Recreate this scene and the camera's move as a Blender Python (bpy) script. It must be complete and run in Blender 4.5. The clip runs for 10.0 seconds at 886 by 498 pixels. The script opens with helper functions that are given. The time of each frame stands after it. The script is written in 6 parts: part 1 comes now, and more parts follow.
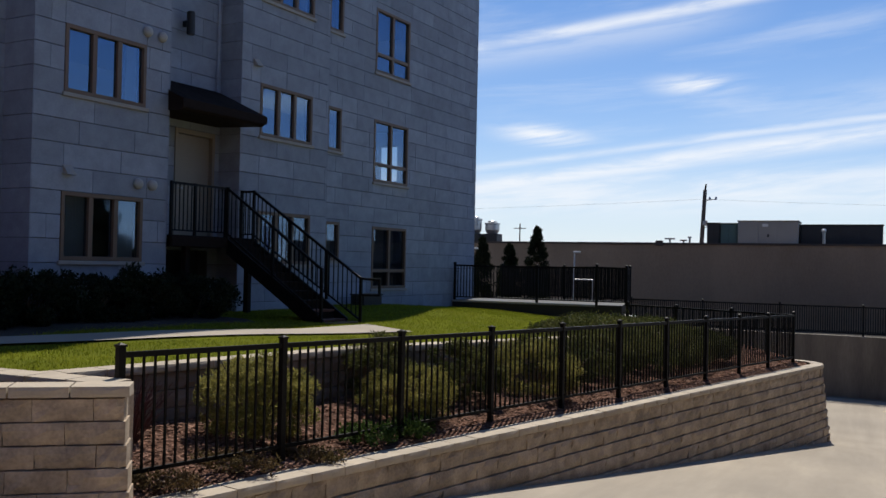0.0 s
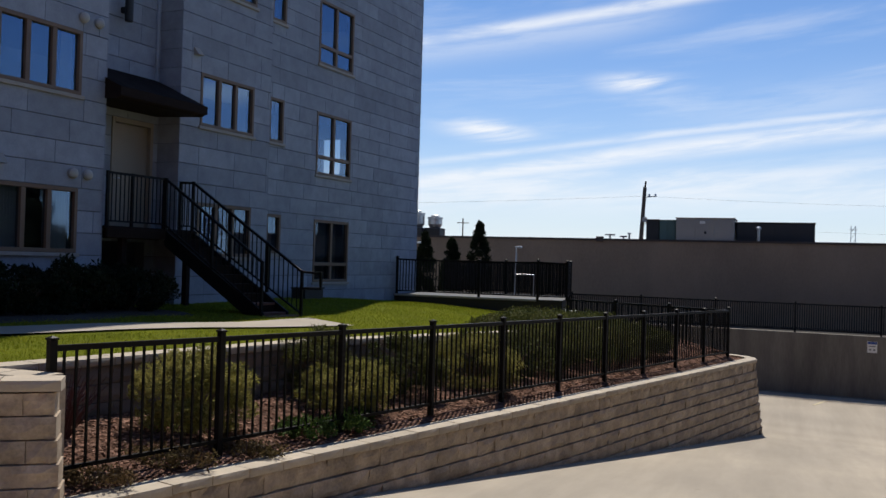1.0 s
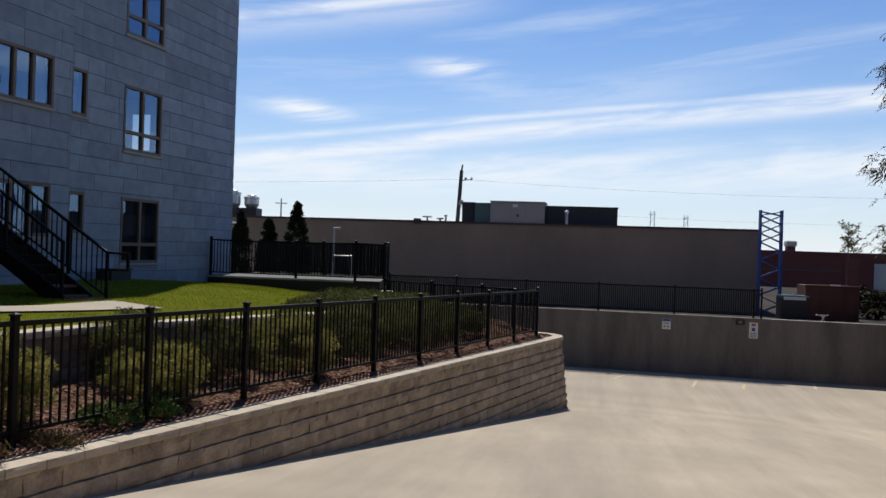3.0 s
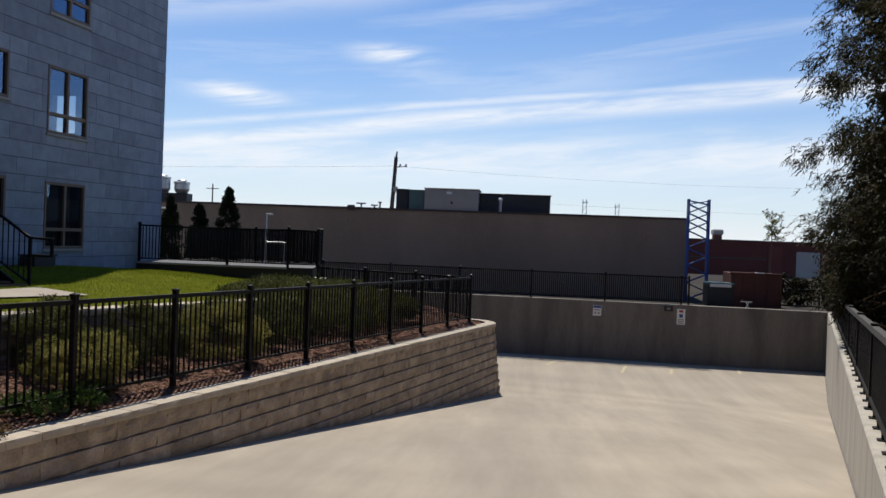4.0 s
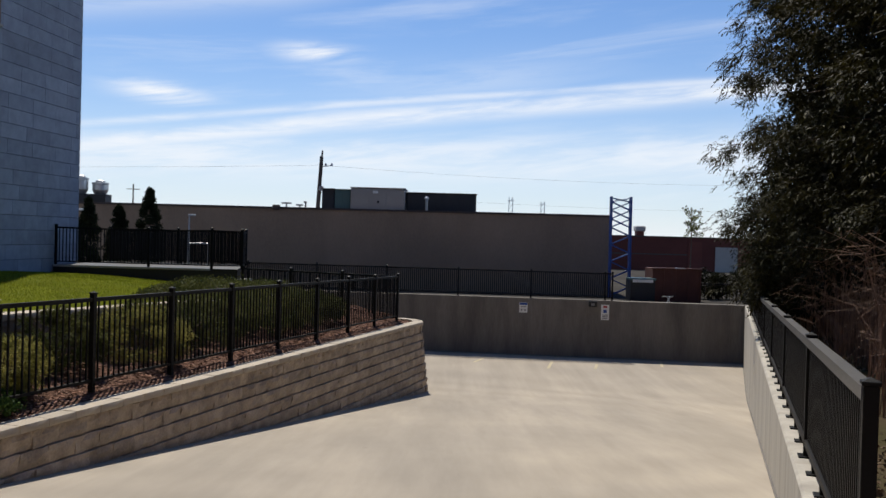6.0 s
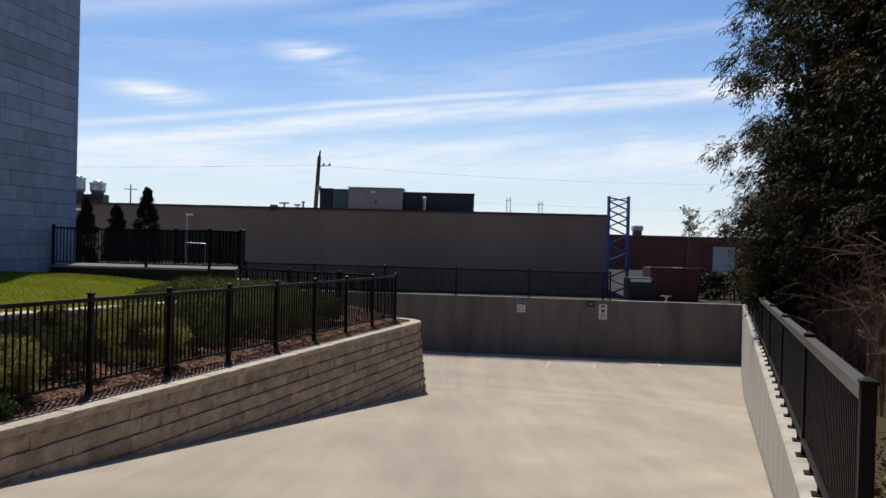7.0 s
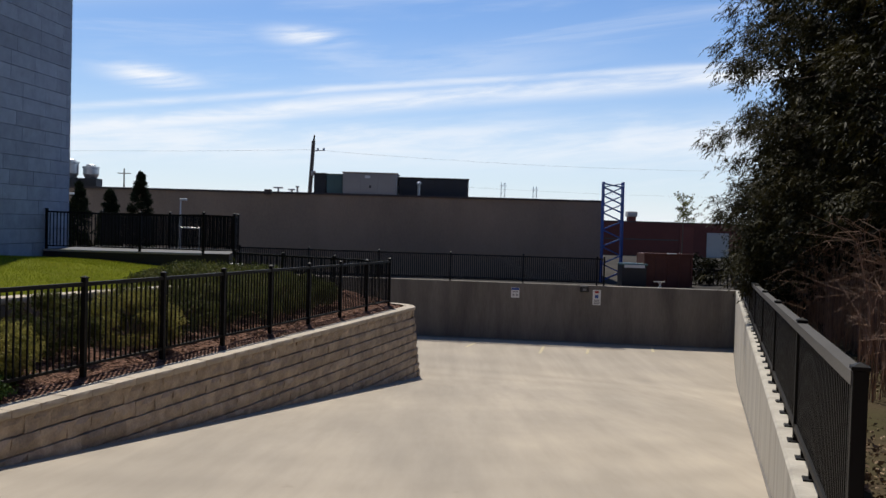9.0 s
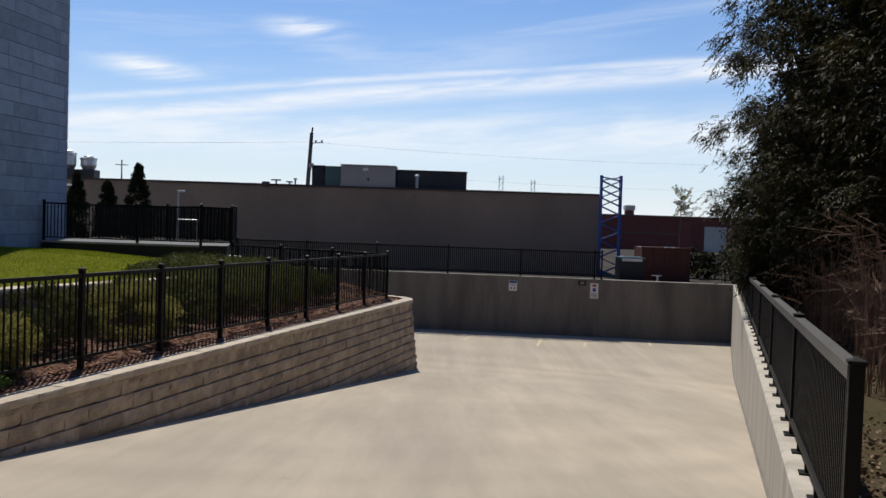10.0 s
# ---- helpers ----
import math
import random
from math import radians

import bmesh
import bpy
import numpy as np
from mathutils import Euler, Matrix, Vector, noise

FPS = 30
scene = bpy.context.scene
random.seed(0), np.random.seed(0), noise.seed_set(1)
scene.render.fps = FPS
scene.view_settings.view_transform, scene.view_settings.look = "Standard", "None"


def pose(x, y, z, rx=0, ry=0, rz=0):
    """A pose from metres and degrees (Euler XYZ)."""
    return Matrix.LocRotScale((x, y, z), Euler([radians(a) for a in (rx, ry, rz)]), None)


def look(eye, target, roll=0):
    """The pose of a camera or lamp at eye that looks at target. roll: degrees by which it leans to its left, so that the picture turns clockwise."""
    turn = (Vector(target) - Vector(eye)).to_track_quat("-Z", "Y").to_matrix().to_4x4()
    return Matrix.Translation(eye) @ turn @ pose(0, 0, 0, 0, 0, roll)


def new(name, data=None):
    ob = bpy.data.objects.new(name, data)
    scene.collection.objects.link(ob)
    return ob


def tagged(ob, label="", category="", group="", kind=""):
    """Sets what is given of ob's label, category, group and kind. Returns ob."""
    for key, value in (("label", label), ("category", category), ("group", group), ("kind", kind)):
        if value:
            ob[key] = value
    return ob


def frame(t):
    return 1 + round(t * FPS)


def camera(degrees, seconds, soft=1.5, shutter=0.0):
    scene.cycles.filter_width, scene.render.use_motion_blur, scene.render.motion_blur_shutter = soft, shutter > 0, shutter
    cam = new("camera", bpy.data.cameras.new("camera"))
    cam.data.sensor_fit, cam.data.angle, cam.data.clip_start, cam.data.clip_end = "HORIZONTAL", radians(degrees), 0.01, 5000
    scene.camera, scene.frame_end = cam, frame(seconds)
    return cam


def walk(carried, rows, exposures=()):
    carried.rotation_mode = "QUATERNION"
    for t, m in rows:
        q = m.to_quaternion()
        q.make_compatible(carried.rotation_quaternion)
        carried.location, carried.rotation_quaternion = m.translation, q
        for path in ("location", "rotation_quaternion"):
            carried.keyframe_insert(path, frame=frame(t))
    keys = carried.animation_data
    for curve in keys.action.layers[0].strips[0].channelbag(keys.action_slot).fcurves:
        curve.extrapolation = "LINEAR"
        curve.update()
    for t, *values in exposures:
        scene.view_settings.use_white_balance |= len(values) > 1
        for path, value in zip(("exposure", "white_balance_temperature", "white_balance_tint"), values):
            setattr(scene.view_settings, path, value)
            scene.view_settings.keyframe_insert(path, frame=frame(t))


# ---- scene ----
cam = camera(51.50, 10.0, soft=1.5)
EYE = (0.0, 0.0, 1.5)
# seconds, heading (left of +y), tilt up, lean, and the small shift of the eye to the side and forwards
TURNS = [
    (0.0, 24.17, 1.01, 1.20, -0.113, 0.015),
    (0.5, 22.96, 0.99, 1.59, -0.107, 0.022),
    (1.0, 20.61, 0.73, 1.66, -0.102, 0.030),
    (1.5, 18.08, 0.53, 1.80, -0.090, 0.028),
    (2.0, 16.23, 0.58, 1.88, -0.074, 0.020),
    (2.5, 13.21, 0.08, 2.10, -0.058, 0.012),
    (2.7, 11.43, 0.05, 1.94, -0.053, 0.011),
    (3.8, 6.09, -0.62, 2.27, -0.034, 0.008),
    (4.0, 5.24, -0.76, 2.16, -0.030, 0.007),
    (4.5, 3.52, -0.86, 2.06, -0.012, 0.006),
    (5.0, 2.34, -0.86, 1.93, -0.003, 0.004),
    (5.5, 1.41, -0.70, 1.59, -0.001, 0.002),
    (6.0, 0.73, -0.68, 1.56, 0.002, 0.000),
    (7.5, 0.56, -0.72, 1.51, 0.001, 0.000),
    (8.0, 0.54, -1.03, 1.65, 0.001, 0.000),
    (8.5, 0.41, -1.34, 1.63, 0.001, 0.000),
    (9.0, 0.21, -1.60, 1.67, 0.001, 0.000),
    (9.5, 0.16, -1.92, 1.76, 0.000, 0.000),
    (10.0, 0.06, -2.04, 1.90, 0.000, 0.000),
]


def shot(yaw, tilt, lean, dx, dy):
    a, b = radians(yaw), radians(tilt)
    eye = (EYE[0] + dx, EYE[1] + dy, EYE[2])
    return look(eye, (eye[0] - math.sin(a) * math.cos(b), eye[1] + math.cos(a) * math.cos(b), eye[2] + math.sin(b)), lean)


walk(cam, [(row[0], shot(*row[1:])) for row in TURNS])

# ---- world and sun ----
SUN_AZ, SUN_EL = radians(-14), radians(57)      # azimuth from +y towards +x
to_sun = Vector((math.sin(SUN_AZ) * math.cos(SUN_EL), math.cos(SUN_AZ) * math.cos(SUN_EL), math.sin(SUN_EL)))
world = bpy.data.worlds.new("world")
scene.world = world
world.use_nodes = True
wt = world.node_tree
wt.nodes.clear()


def wn(kind):
    return wt.nodes.new(kind)


def wm(op, a, b=None, c=None):
    n = wn("ShaderNodeMath")
    n.operation = op
    for k, v in enumerate((a, b, c)):
        if v is None:
            continue
        if isinstance(v, (int, float)):
            n.inputs[k].default_value = v
        else:
            wt.links.new(v, n.inputs[k])
    return n.outputs[0]


sky = wn("ShaderNodeTexSky")
sky.sky_type, sky.sun_disc, sky.sun_elevation, sky.sun_rotation = 'NISHITA', False, SUN_EL, SUN_AZ
sky.air_density, sky.dust_density, sky.ozone_density = 1.0, 0.15, 3.0
way = wn("ShaderNodeTexCoord")
sep = wn("ShaderNodeSeparateXYZ")
wt.links.new(way.outputs["Generated"], sep.inputs[0])
az = wm('ARCTAN2', sep.outputs[0], sep.outputs[1])
el = wm('ARCSINE', sep.outputs[2])


def cloud_noise(sx, sy, tilt, seed, detail=7.0, rough=0.6):
    """Wispy noise over heading and height, drawn out along a slant."""
    v = wn("ShaderNodeCombineXYZ")
    wt.links.new(wm('MULTIPLY', az, sx), v.inputs[0])
    wt.links.new(wm('MULTIPLY', wm('SUBTRACT', el, wm('MULTIPLY', az, tilt)), sy), v.inputs[1])
    v.inputs[2].default_value = seed
    n = wn("ShaderNodeTexNoise")
    n.inputs["Scale"].default_value, n.inputs["Detail"].default_value, n.inputs["Roughness"].default_value = 1.0, detail, rough
    n.inputs["Distortion"].default_value = 0.35
    wt.links.new(v.outputs[0], n.inputs["Vector"])
    return n.outputs[0]


def span(v, lo, hi):
    n = wn("ShaderNodeMapRange")
    n.interpolation_type = 'SMOOTHSTEP'
    n.inputs["From Min"].default_value, n.inputs["From Max"].default_value = lo, hi
    wt.links.new(v, n.inputs["Value"])
    return n.outputs[0]


wisp = cloud_noise(3.0, 26.0, 0.085, 3.1)
fleece = cloud_noise(9.0, 60.0, 0.1, 8.4)


def streak(base, slope, curve, width, strength, lo, hi):
    """A long drawn-out band of ice cloud between two headings."""
    mid = wm('ADD', wm('ADD', base, wm('MULTIPLY', az, slope)), wm('MULTIPLY', wm('MULTIPLY', az, az), curve))
    mid = wm('ADD', mid, wm('MULTIPLY', wm('SUBTRACT', fleece, 0.5), width * 0.9))
    d = wm('DIVIDE', wm('SUBTRACT', el, mid), width)
    g = wm('EXPONENT', wm('MULTIPLY', wm('MULTIPLY', d, d), -1.0))
    g = wm('MULTIPLY', g, span(az, lo, lo + 0.15))
    g = wm('MULTIPLY', g, wm('SUBTRACT', 1.0, span(az, hi - 0.15, hi)))
    return wm('MULTIPLY', wm('MULTIPLY', g, strength), wm('MULTIPLY_ADD', span(fleece, 0.3, 0.65), 0.6, 0.4))


def puff(a0, e0, wa, we, strength, tilt=0.0):
    """A small torn patch of cloud."""
    da = wm('DIVIDE', wm('SUBTRACT', az, a0), wa)
    de = wm('DIVIDE', wm('SUBTRACT', wm('SUBTRACT', el, e0), wm('MULTIPLY', wm('SUBTRACT', az, a0), tilt)), we)
    g = wm('EXPONENT', wm('MULTIPLY', wm('ADD', wm('MULTIPLY', da, da), wm('MULTIPLY', de, de)), -1.0))
    return wm('MULTIPLY', wm('MULTIPLY', g, strength), span(fleece, 0.28, 0.62))


cover = wm('MULTIPLY', span(wisp, 0.48, 0.80), 0.30)
cover = wm('MULTIPLY', cover, wm('SUBTRACT', 1.0, wm('MULTIPLY', span(el, 0.2, 0.5), 0.6)))
for band in (streak(0.152, 0.085, -0.09, 0.0045, 0.62, -0.62, 0.7), streak(0.136, 0.105, -0.08, 0.0105, 0.9, -0.5, 0.9),
             streak(0.294, 0.15, 0.0, 0.007, 0.8, -0.62, 0.05), streak(0.279, 0.14, 0.0, 0.016, 0.35, -0.6, -0.05),
             streak(0.34, 0.05, 0.0, 0.01, 0.4, -0.1, 0.5), streak(0.083, 0.02, 0.0, 0.026, 0.75, -0.8, 0.9),
             puff(-0.155, 0.193, 0.04, 0.009, 1.0, -0.02), puff(-0.315, 0.1425, 0.045, 0.011, 1.0, -0.12),
             puff(0.02, 0.17, 0.12, 0.02, 0.25, 0.1)):
    cover = wm('MAXIMUM', cover, band)
haze = wm('MULTIPLY', wm('EXPONENT', wm('MULTIPLY', wm('MAXIMUM', el, 0.0), -10.5)), 0.86)
cover = wm('MINIMUM', wm('SUBTRACT', 1.0, wm('MULTIPLY', wm('SUBTRACT', 1.0, cover), wm('SUBTRACT', 1.0, haze))), 0.96)
cool = wn("ShaderNodeVectorMath")
cool.operation = 'MULTIPLY'
wt.links.new(sky.outputs[0], cool.inputs[0])
cool.inputs[1].default_value = (0.66, 0.92, 1.24)
whiten = wn("ShaderNodeMix")
whiten.data_type = 'RGBA'
wt.links.new(cover, whiten.inputs["Factor"])
wt.links.new(cool.outputs[0], whiten.inputs["A"])
whiten.inputs["B"].default_value = (10.8, 11.15, 11.7, 1)
wbg = wn("ShaderNodeBackground")
wbg.inputs["Strength"].default_value = 0.085
wout = wn("ShaderNodeOutputWorld")
wt.links.new(whiten.outputs["Result"], wbg.inputs["Color"])
wt.links.new(wbg.outputs[0], wout.inputs["Surface"])

sun = new("sun", bpy.data.lights.new("sun", 'SUN'))
sun.data.energy, sun.data.angle, sun.data.color = 4.9, radians(0.53), (1.0, 0.94, 0.84)
sun.matrix_world = look(to_sun * 60, (0, 0, 0))
scene.view_settings.exposure = 0.0


# ---- materials ----
def material(name, color, rough=0.7, metal=0.0, scale=6.0, vary=0.25, fine=60.0, bump=0.15, dist=0.01,
             stretch=(1, 1, 1), second=None, second_amount=0.5, per_piece=0.0, per_island=0.0, spec=0.5, patch=None):
    """Principled surface with large and fine variation, and fine relief."""
    m = bpy.data.materials.new(name)
    m.use_nodes = True
    nt = m.node_tree
    b = nt.nodes["Principled BSDF"]
    L = nt.links.new
    b.inputs["Metallic"].default_value = metal
    b.inputs["Specular IOR Level"].default_value = spec
    tc = nt.nodes.new("ShaderNodeNewGeometry") if patch != "object" else nt.nodes.new("ShaderNodeTexCoord")
    mp = nt.nodes.new("ShaderNodeMapping")
    mp.inputs["Scale"].default_value = stretch
    L(tc.outputs["Position" if patch != "object" else "Object"], mp.inputs["Vector"])
    big = nt.nodes.new("ShaderNodeTexNoise")
    big.inputs["Scale"].default_value = scale
    big.inputs["Detail"].default_value = 5
    big.inputs["Roughness"].default_value = 0.62
    L(mp.outputs[0], big.inputs["Vector"])
    small = nt.nodes.new("ShaderNodeTexNoise")
    small.inputs["Scale"].default_value = fine
    small.inputs["Detail"].default_value = 4
    L(mp.outputs[0], small.inputs["Vector"])
    add = nt.nodes.new("ShaderNodeMath")
    add.operation = 'MULTIPLY_ADD'
    L(small.outputs[0], add.inputs[0])
    add.inputs[1].default_value = 0.5
    L(big.outputs[0], add.inputs[2])
    val = nt.nodes.new("ShaderNodeMapRange")
    val.inputs["From Min"].default_value, val.inputs["From Max"].default_value = 0.45, 1.05
    val.inputs["To Min"].default_value, val.inputs["To Max"].default_value = 1 - vary, 1 + vary
    L(add.outputs[0], val.inputs["Value"])
    factor = val.outputs[0]
    for amount, node, socket in ((per_piece, "ShaderNodeObjectInfo", "Random"), (per_island, "ShaderNodeNewGeometry", "Random Per Island")):
        if amount:
            oi = nt.nodes.new(node)
            mr = nt.nodes.new("ShaderNodeMapRange")
            mr.inputs["To Min"].default_value, mr.inputs["To Max"].default_value = 1 - amount, 1 + amount
            L(oi.outputs[socket], mr.inputs["Value"])
            mu = nt.nodes.new("ShaderNodeMath")
            mu.operation = 'MULTIPLY'
            L(factor, mu.inputs[0])
            L(mr.outputs[0], mu.inputs[1])
            factor = mu.outputs[0]
    col = nt.nodes.new("ShaderNodeMix")
    col.data_type = 'RGBA'
    col.inputs["A"].default_value = (*color, 1)
    col.inputs["B"].default_value = (*(second or color), 1)
    ramp = nt.nodes.new("ShaderNodeMapRange")
    ramp.inputs["From Min"].default_value, ramp.inputs["From Max"].default_value = 0.42, 0.64
    ramp.inputs["To Max"].default_value = second_amount if second else 0
    other = nt.nodes.new("ShaderNodeTexNoise")
    other.inputs["Scale"].default_value = scale * 1.7
    other.inputs["Detail"].default_value = 6
    L(mp.outputs[0], other.inputs["Vector"])
    L(other.outputs[0], ramp.inputs["Value"])
    L(ramp.outputs[0], col.inputs["Factor"])
    vm = nt.nodes.new("ShaderNodeVectorMath")
    vm.operation = 'SCALE'
    L(col.outputs["Result"], vm.inputs[0])
    L(factor, vm.inputs["Scale"])
    L(vm.outputs[0], b.inputs["Base Color"])
    rr = nt.nodes.new("ShaderNodeMapRange")
    rr.inputs["To Min"].default_value, rr.inputs["To Max"].default_value = max(0.02, rough - 0.1), min(1, rough + 0.1)
    L(small.outputs[0], rr.inputs["Value"])
    L(rr.outputs[0], b.inputs["Roughness"])
    if bump:
        bp = nt.nodes.new("ShaderNodeBump")
        bp.inputs["Strength"].default_value, bp.inputs["Distance"].default_value = bump, dist
        L(add.outputs[0], bp.inputs["Height"])
        L(bp.outputs[0], b.inputs["Normal"])
    return m


def leaf_material(name, color, second, through_amount=0.25, vary=0.45, rough=0.75, spec=0.12):
    m = material(name, color, rough=rough, scale=1.2, vary=0.25, fine=20, bump=0, second=second, second_amount=0.8, per_island=vary, spec=spec)
    nt = m.node_tree
    b = nt.nodes["Principled BSDF"]
    tr = nt.nodes.new("ShaderNodeBsdfTranslucent")
    mix = nt.nodes.new("ShaderNodeMixShader")
    mix.inputs[0].default_value = through_amount
    nt.links.new(b.inputs["Base Color"].links[0].from_socket, tr.inputs["Color"])
    nt.links.new(b.outputs[0], mix.inputs[1])
    nt.links.new(tr.outputs[0], mix.inputs[2])
    nt.links.new(mix.outputs[0], nt.nodes["Material Output"].inputs["Surface"])
    return m


def glass_material(name, mirror=0.2):
    m = bpy.data.materials.new(name)
    m.use_nodes = True
    nt = m.node_tree
    nt.nodes.remove(nt.nodes["Principled BSDF"])
    clear = nt.nodes.new("ShaderNodeBsdfTransparent")
    clear.inputs["Color"].default_value = (0.68, 0.72, 0.74, 1)
    gloss = nt.nodes.new("ShaderNodeBsdfGlossy")
    gloss.inputs["Color"].default_value = (0.42, 0.64, 1.0, 1)
    gloss.inputs["Roughness"].default_value = 0.015
    n = nt.nodes.new("ShaderNodeTexNoise")
    n.inputs["Scale"].default_value = 1.1
    bp = nt.nodes.new("ShaderNodeBump")
    bp.inputs["Strength"].default_value, bp.inputs["Distance"].default_value = 0.12, 0.02
    nt.links.new(n.outputs[0], bp.inputs["Height"])
    nt.links.new(bp.outputs[0], gloss.inputs["Normal"])
    mix = nt.nodes.new("ShaderNodeMixShader")
    mix.inputs[0].default_value = mirror
    nt.links.new(clear.outputs[0], mix.inputs[1])
    nt.links.new(gloss.outputs[0], mix.inputs[2])
    nt.links.new(mix.outputs[0], nt.nodes["Material Output"].inputs["Surface"])
    return m


CONCRETE = material("walkway_concrete", (0.342, 0.2974, 0.2376), 0.85, scale=0.7, vary=0.12, fine=60, spec=0.3, bump=0.12, dist=0.004, second=(0.2772, 0.2412, 0.1958), second_amount=0.45)


def driveway_material():
    """Worn pale concrete: cloudy stains, brushed streaks down the ramp, turning tyre tracks and grit."""
    m = bpy.data.materials.new("driveway_concrete")
    m.use_nodes = True
    nt = m.node_tree
    b = nt.nodes["Principled BSDF"]
    L = nt.links.new
    geo = nt.nodes.new("ShaderNodeNewGeometry")

    def math_node(op, a, b_=None):
        n = nt.nodes.new("ShaderNodeMath")
        n.operation = op
        for k, v in enumerate((a, b_)):
            if isinstance(v, (int, float)):
                n.inputs[k].default_value = v
            elif v is not None:
                L(v, n.inputs[k])
        return n.outputs[0]

    def grain(scale, stretch, turn, detail, lo, hi, rough=0.6):
        mp = nt.nodes.new("ShaderNodeMapping")
        mp.inputs["Rotation"].default_value = (0, 0, radians(turn))
        mp.inputs["Scale"].default_value = stretch
        L(geo.outputs["Position"], mp.inputs["Vector"])
        n = nt.nodes.new("ShaderNodeTexNoise")
        n.inputs["Scale"].default_value, n.inputs["Detail"].default_value, n.inputs["Roughness"].default_value = scale, detail, rough
        L(mp.outputs[0], n.inputs["Vector"])
        r = nt.nodes.new("ShaderNodeMapRange")
        r.inputs["From Min"].default_value, r.inputs["From Max"].default_value = lo, hi
        L(n.outputs[0], r.inputs["Value"])
        return r.outputs[0]

    cloud = grain(0.22, (1, 0.7, 1), 20, 5, 0.36, 0.66)
    streak_ = grain(1.5, (1, 0.07, 1), 12, 5, 0.42, 0.66)
    brush = grain(7.0, (1, 0.05, 1), 14, 3, 0.35, 0.7)
    grit = grain(45.0, (1, 1, 1), 0, 4, 0.3, 0.7)
    spots = grain(3.2, (1, 1, 1), 0, 3, 0.70, 0.78)
    # tracks round the turn at the foot of the ramp
    sep_ = nt.nodes.new("ShaderNodeSeparateXYZ")
    L(geo.outputs["Position"], sep_.inputs[0])
    dx, dy = math_node('SUBTRACT', sep_.outputs[0], -2.0), math_node('SUBTRACT', sep_.outputs[1], 17.5)
    far_ = math_node('SQRT', math_node('ADD', math_node('MULTIPLY', dx, dx), math_node('MULTIPLY', dy, dy)))
    tracks = 0.0
    for radius, width in ((7.4, 0.5), (9.0, 0.35), (10.6, 0.6)):
        d_ = math_node('DIVIDE', math_node('SUBTRACT', far_, radius), width)
        g_ = math_node('EXPONENT', math_node('MULTIPLY', math_node('MULTIPLY', d_, d_), -1.0))
        tracks = math_node('ADD', g_, tracks)
    tracks = math_node('MULTIPLY', tracks, math_node('ADD', math_node('MULTIPLY', cloud, 0.7), 0.3))
    v = math_node('ADD', math_node('MULTIPLY', cloud, 0.10), 0.86)
    v = math_node('ADD', v, math_node('MULTIPLY', streak_, 0.15))
    v = math_node('ADD', v, math_node('MULTIPLY', brush, 0.06))
    v = math_node('ADD', v, math_node('MULTIPLY', grit, 0.035))
    v = math_node('SUBTRACT', v, math_node('MULTIPLY', tracks, 0.12))
    v = math_node('SUBTRACT', v, math_node('MULTIPLY', spots, 0.12))
    col = nt.nodes.new("ShaderNodeMix")
    col.data_type = 'RGBA'
    L(cloud, col.inputs["Factor"])
    col.inputs["A"].default_value = (0.312, 0.271, 0.217, 1)
    col.inputs["B"].default_value = (0.375, 0.321, 0.25, 1)
    vm = nt.nodes.new("ShaderNodeVectorMath")
    vm.operation = 'SCALE'
    L(col.outputs["Result"], vm.inputs[0])
    L(v, vm.inputs["Scale"])
    L(vm.outputs[0], b.inputs["Base Color"])
    b.inputs["Roughness"].default_value, b.inputs["Specular IOR Level"].default_value = 0.88, 0.3
    bp = nt.nodes.new("ShaderNodeBump")
    bp.inputs["Strength"].default_value, bp.inputs["Distance"].default_value = 0.12, 0.004
    L(grit, bp.inputs["Height"])
    L(bp.outputs[0], b.inputs["Normal"])
    return m


DRIVE = driveway_material()
WALL_CONC = material("cast_concrete", (0.4061, 0.373, 0.3149), 0.85, scale=2.2, vary=0.22, fine=30, bump=0.2, stretch=(1, 1, 0.09), second=(0.2984, 0.2694, 0.2238), second_amount=0.7)
# stained, and toned darker than cast_concrete to paint the court wall's shaded face
COURT_CONC = material("shaded_stained_concrete", (0.185, 0.163, 0.138), 0.9, scale=1.1, vary=0.34, fine=25, bump=0.12, stretch=(1, 1, 0.16), second=(0.115, 0.10, 0.086), second_amount=0.7)
BLOCK = material("split_face_block", (0.396, 0.3135, 0.2288), 0.9, scale=2.6, vary=0.45, fine=34, bump=0.8, dist=0.02, second=(0.2915, 0.2288, 0.1705), second_amount=0.8, per_piece=0.12)
# darker copy of the block; the lawn wall's shaded face is in its colour
DARKBLOCK = material("shaded_dark_block", (0.17, 0.13, 0.10), 0.9, scale=2, vary=0.3, fine=38, bump=0.5, dist=0.02, per_piece=0.15)
CAPSTONE = material("cap_stone", (0.4162, 0.3491, 0.2652), 0.85, scale=3, vary=0.15, fine=50, bump=0.25, second=(0.3357, 0.2887, 0.2282), per_piece=0.08)
PANEL = material("grey_facade_panel", (0.3168, 0.341, 0.3905), 0.75, scale=2.2, vary=0.17, fine=30, bump=0.1, dist=0.004, second=(0.2475, 0.2673, 0.308), per_piece=0.13, per_island=0.12)
JOINT_TAN = material("shadowed_block_joint", (0.27, 0.215, 0.16), 0.95, vary=0.2, bump=0)
JOINT = material("facade_backing", (0.14, 0.145, 0.155), 0.9, vary=0.1, bump=0)
FRAME = material("tan_window_frame", (0.19, 0.12, 0.075), 0.55, vary=0.12, scale=3, fine=40, bump=0.05)
SILL = material("facade_trim", (0.38, 0.34, 0.29), 0.75, vary=0.12, scale=3, bump=0.08)
GLASS = glass_material("window_glass")
GLASS_SCREEN = glass_material("screened_window_glass", 0.15)
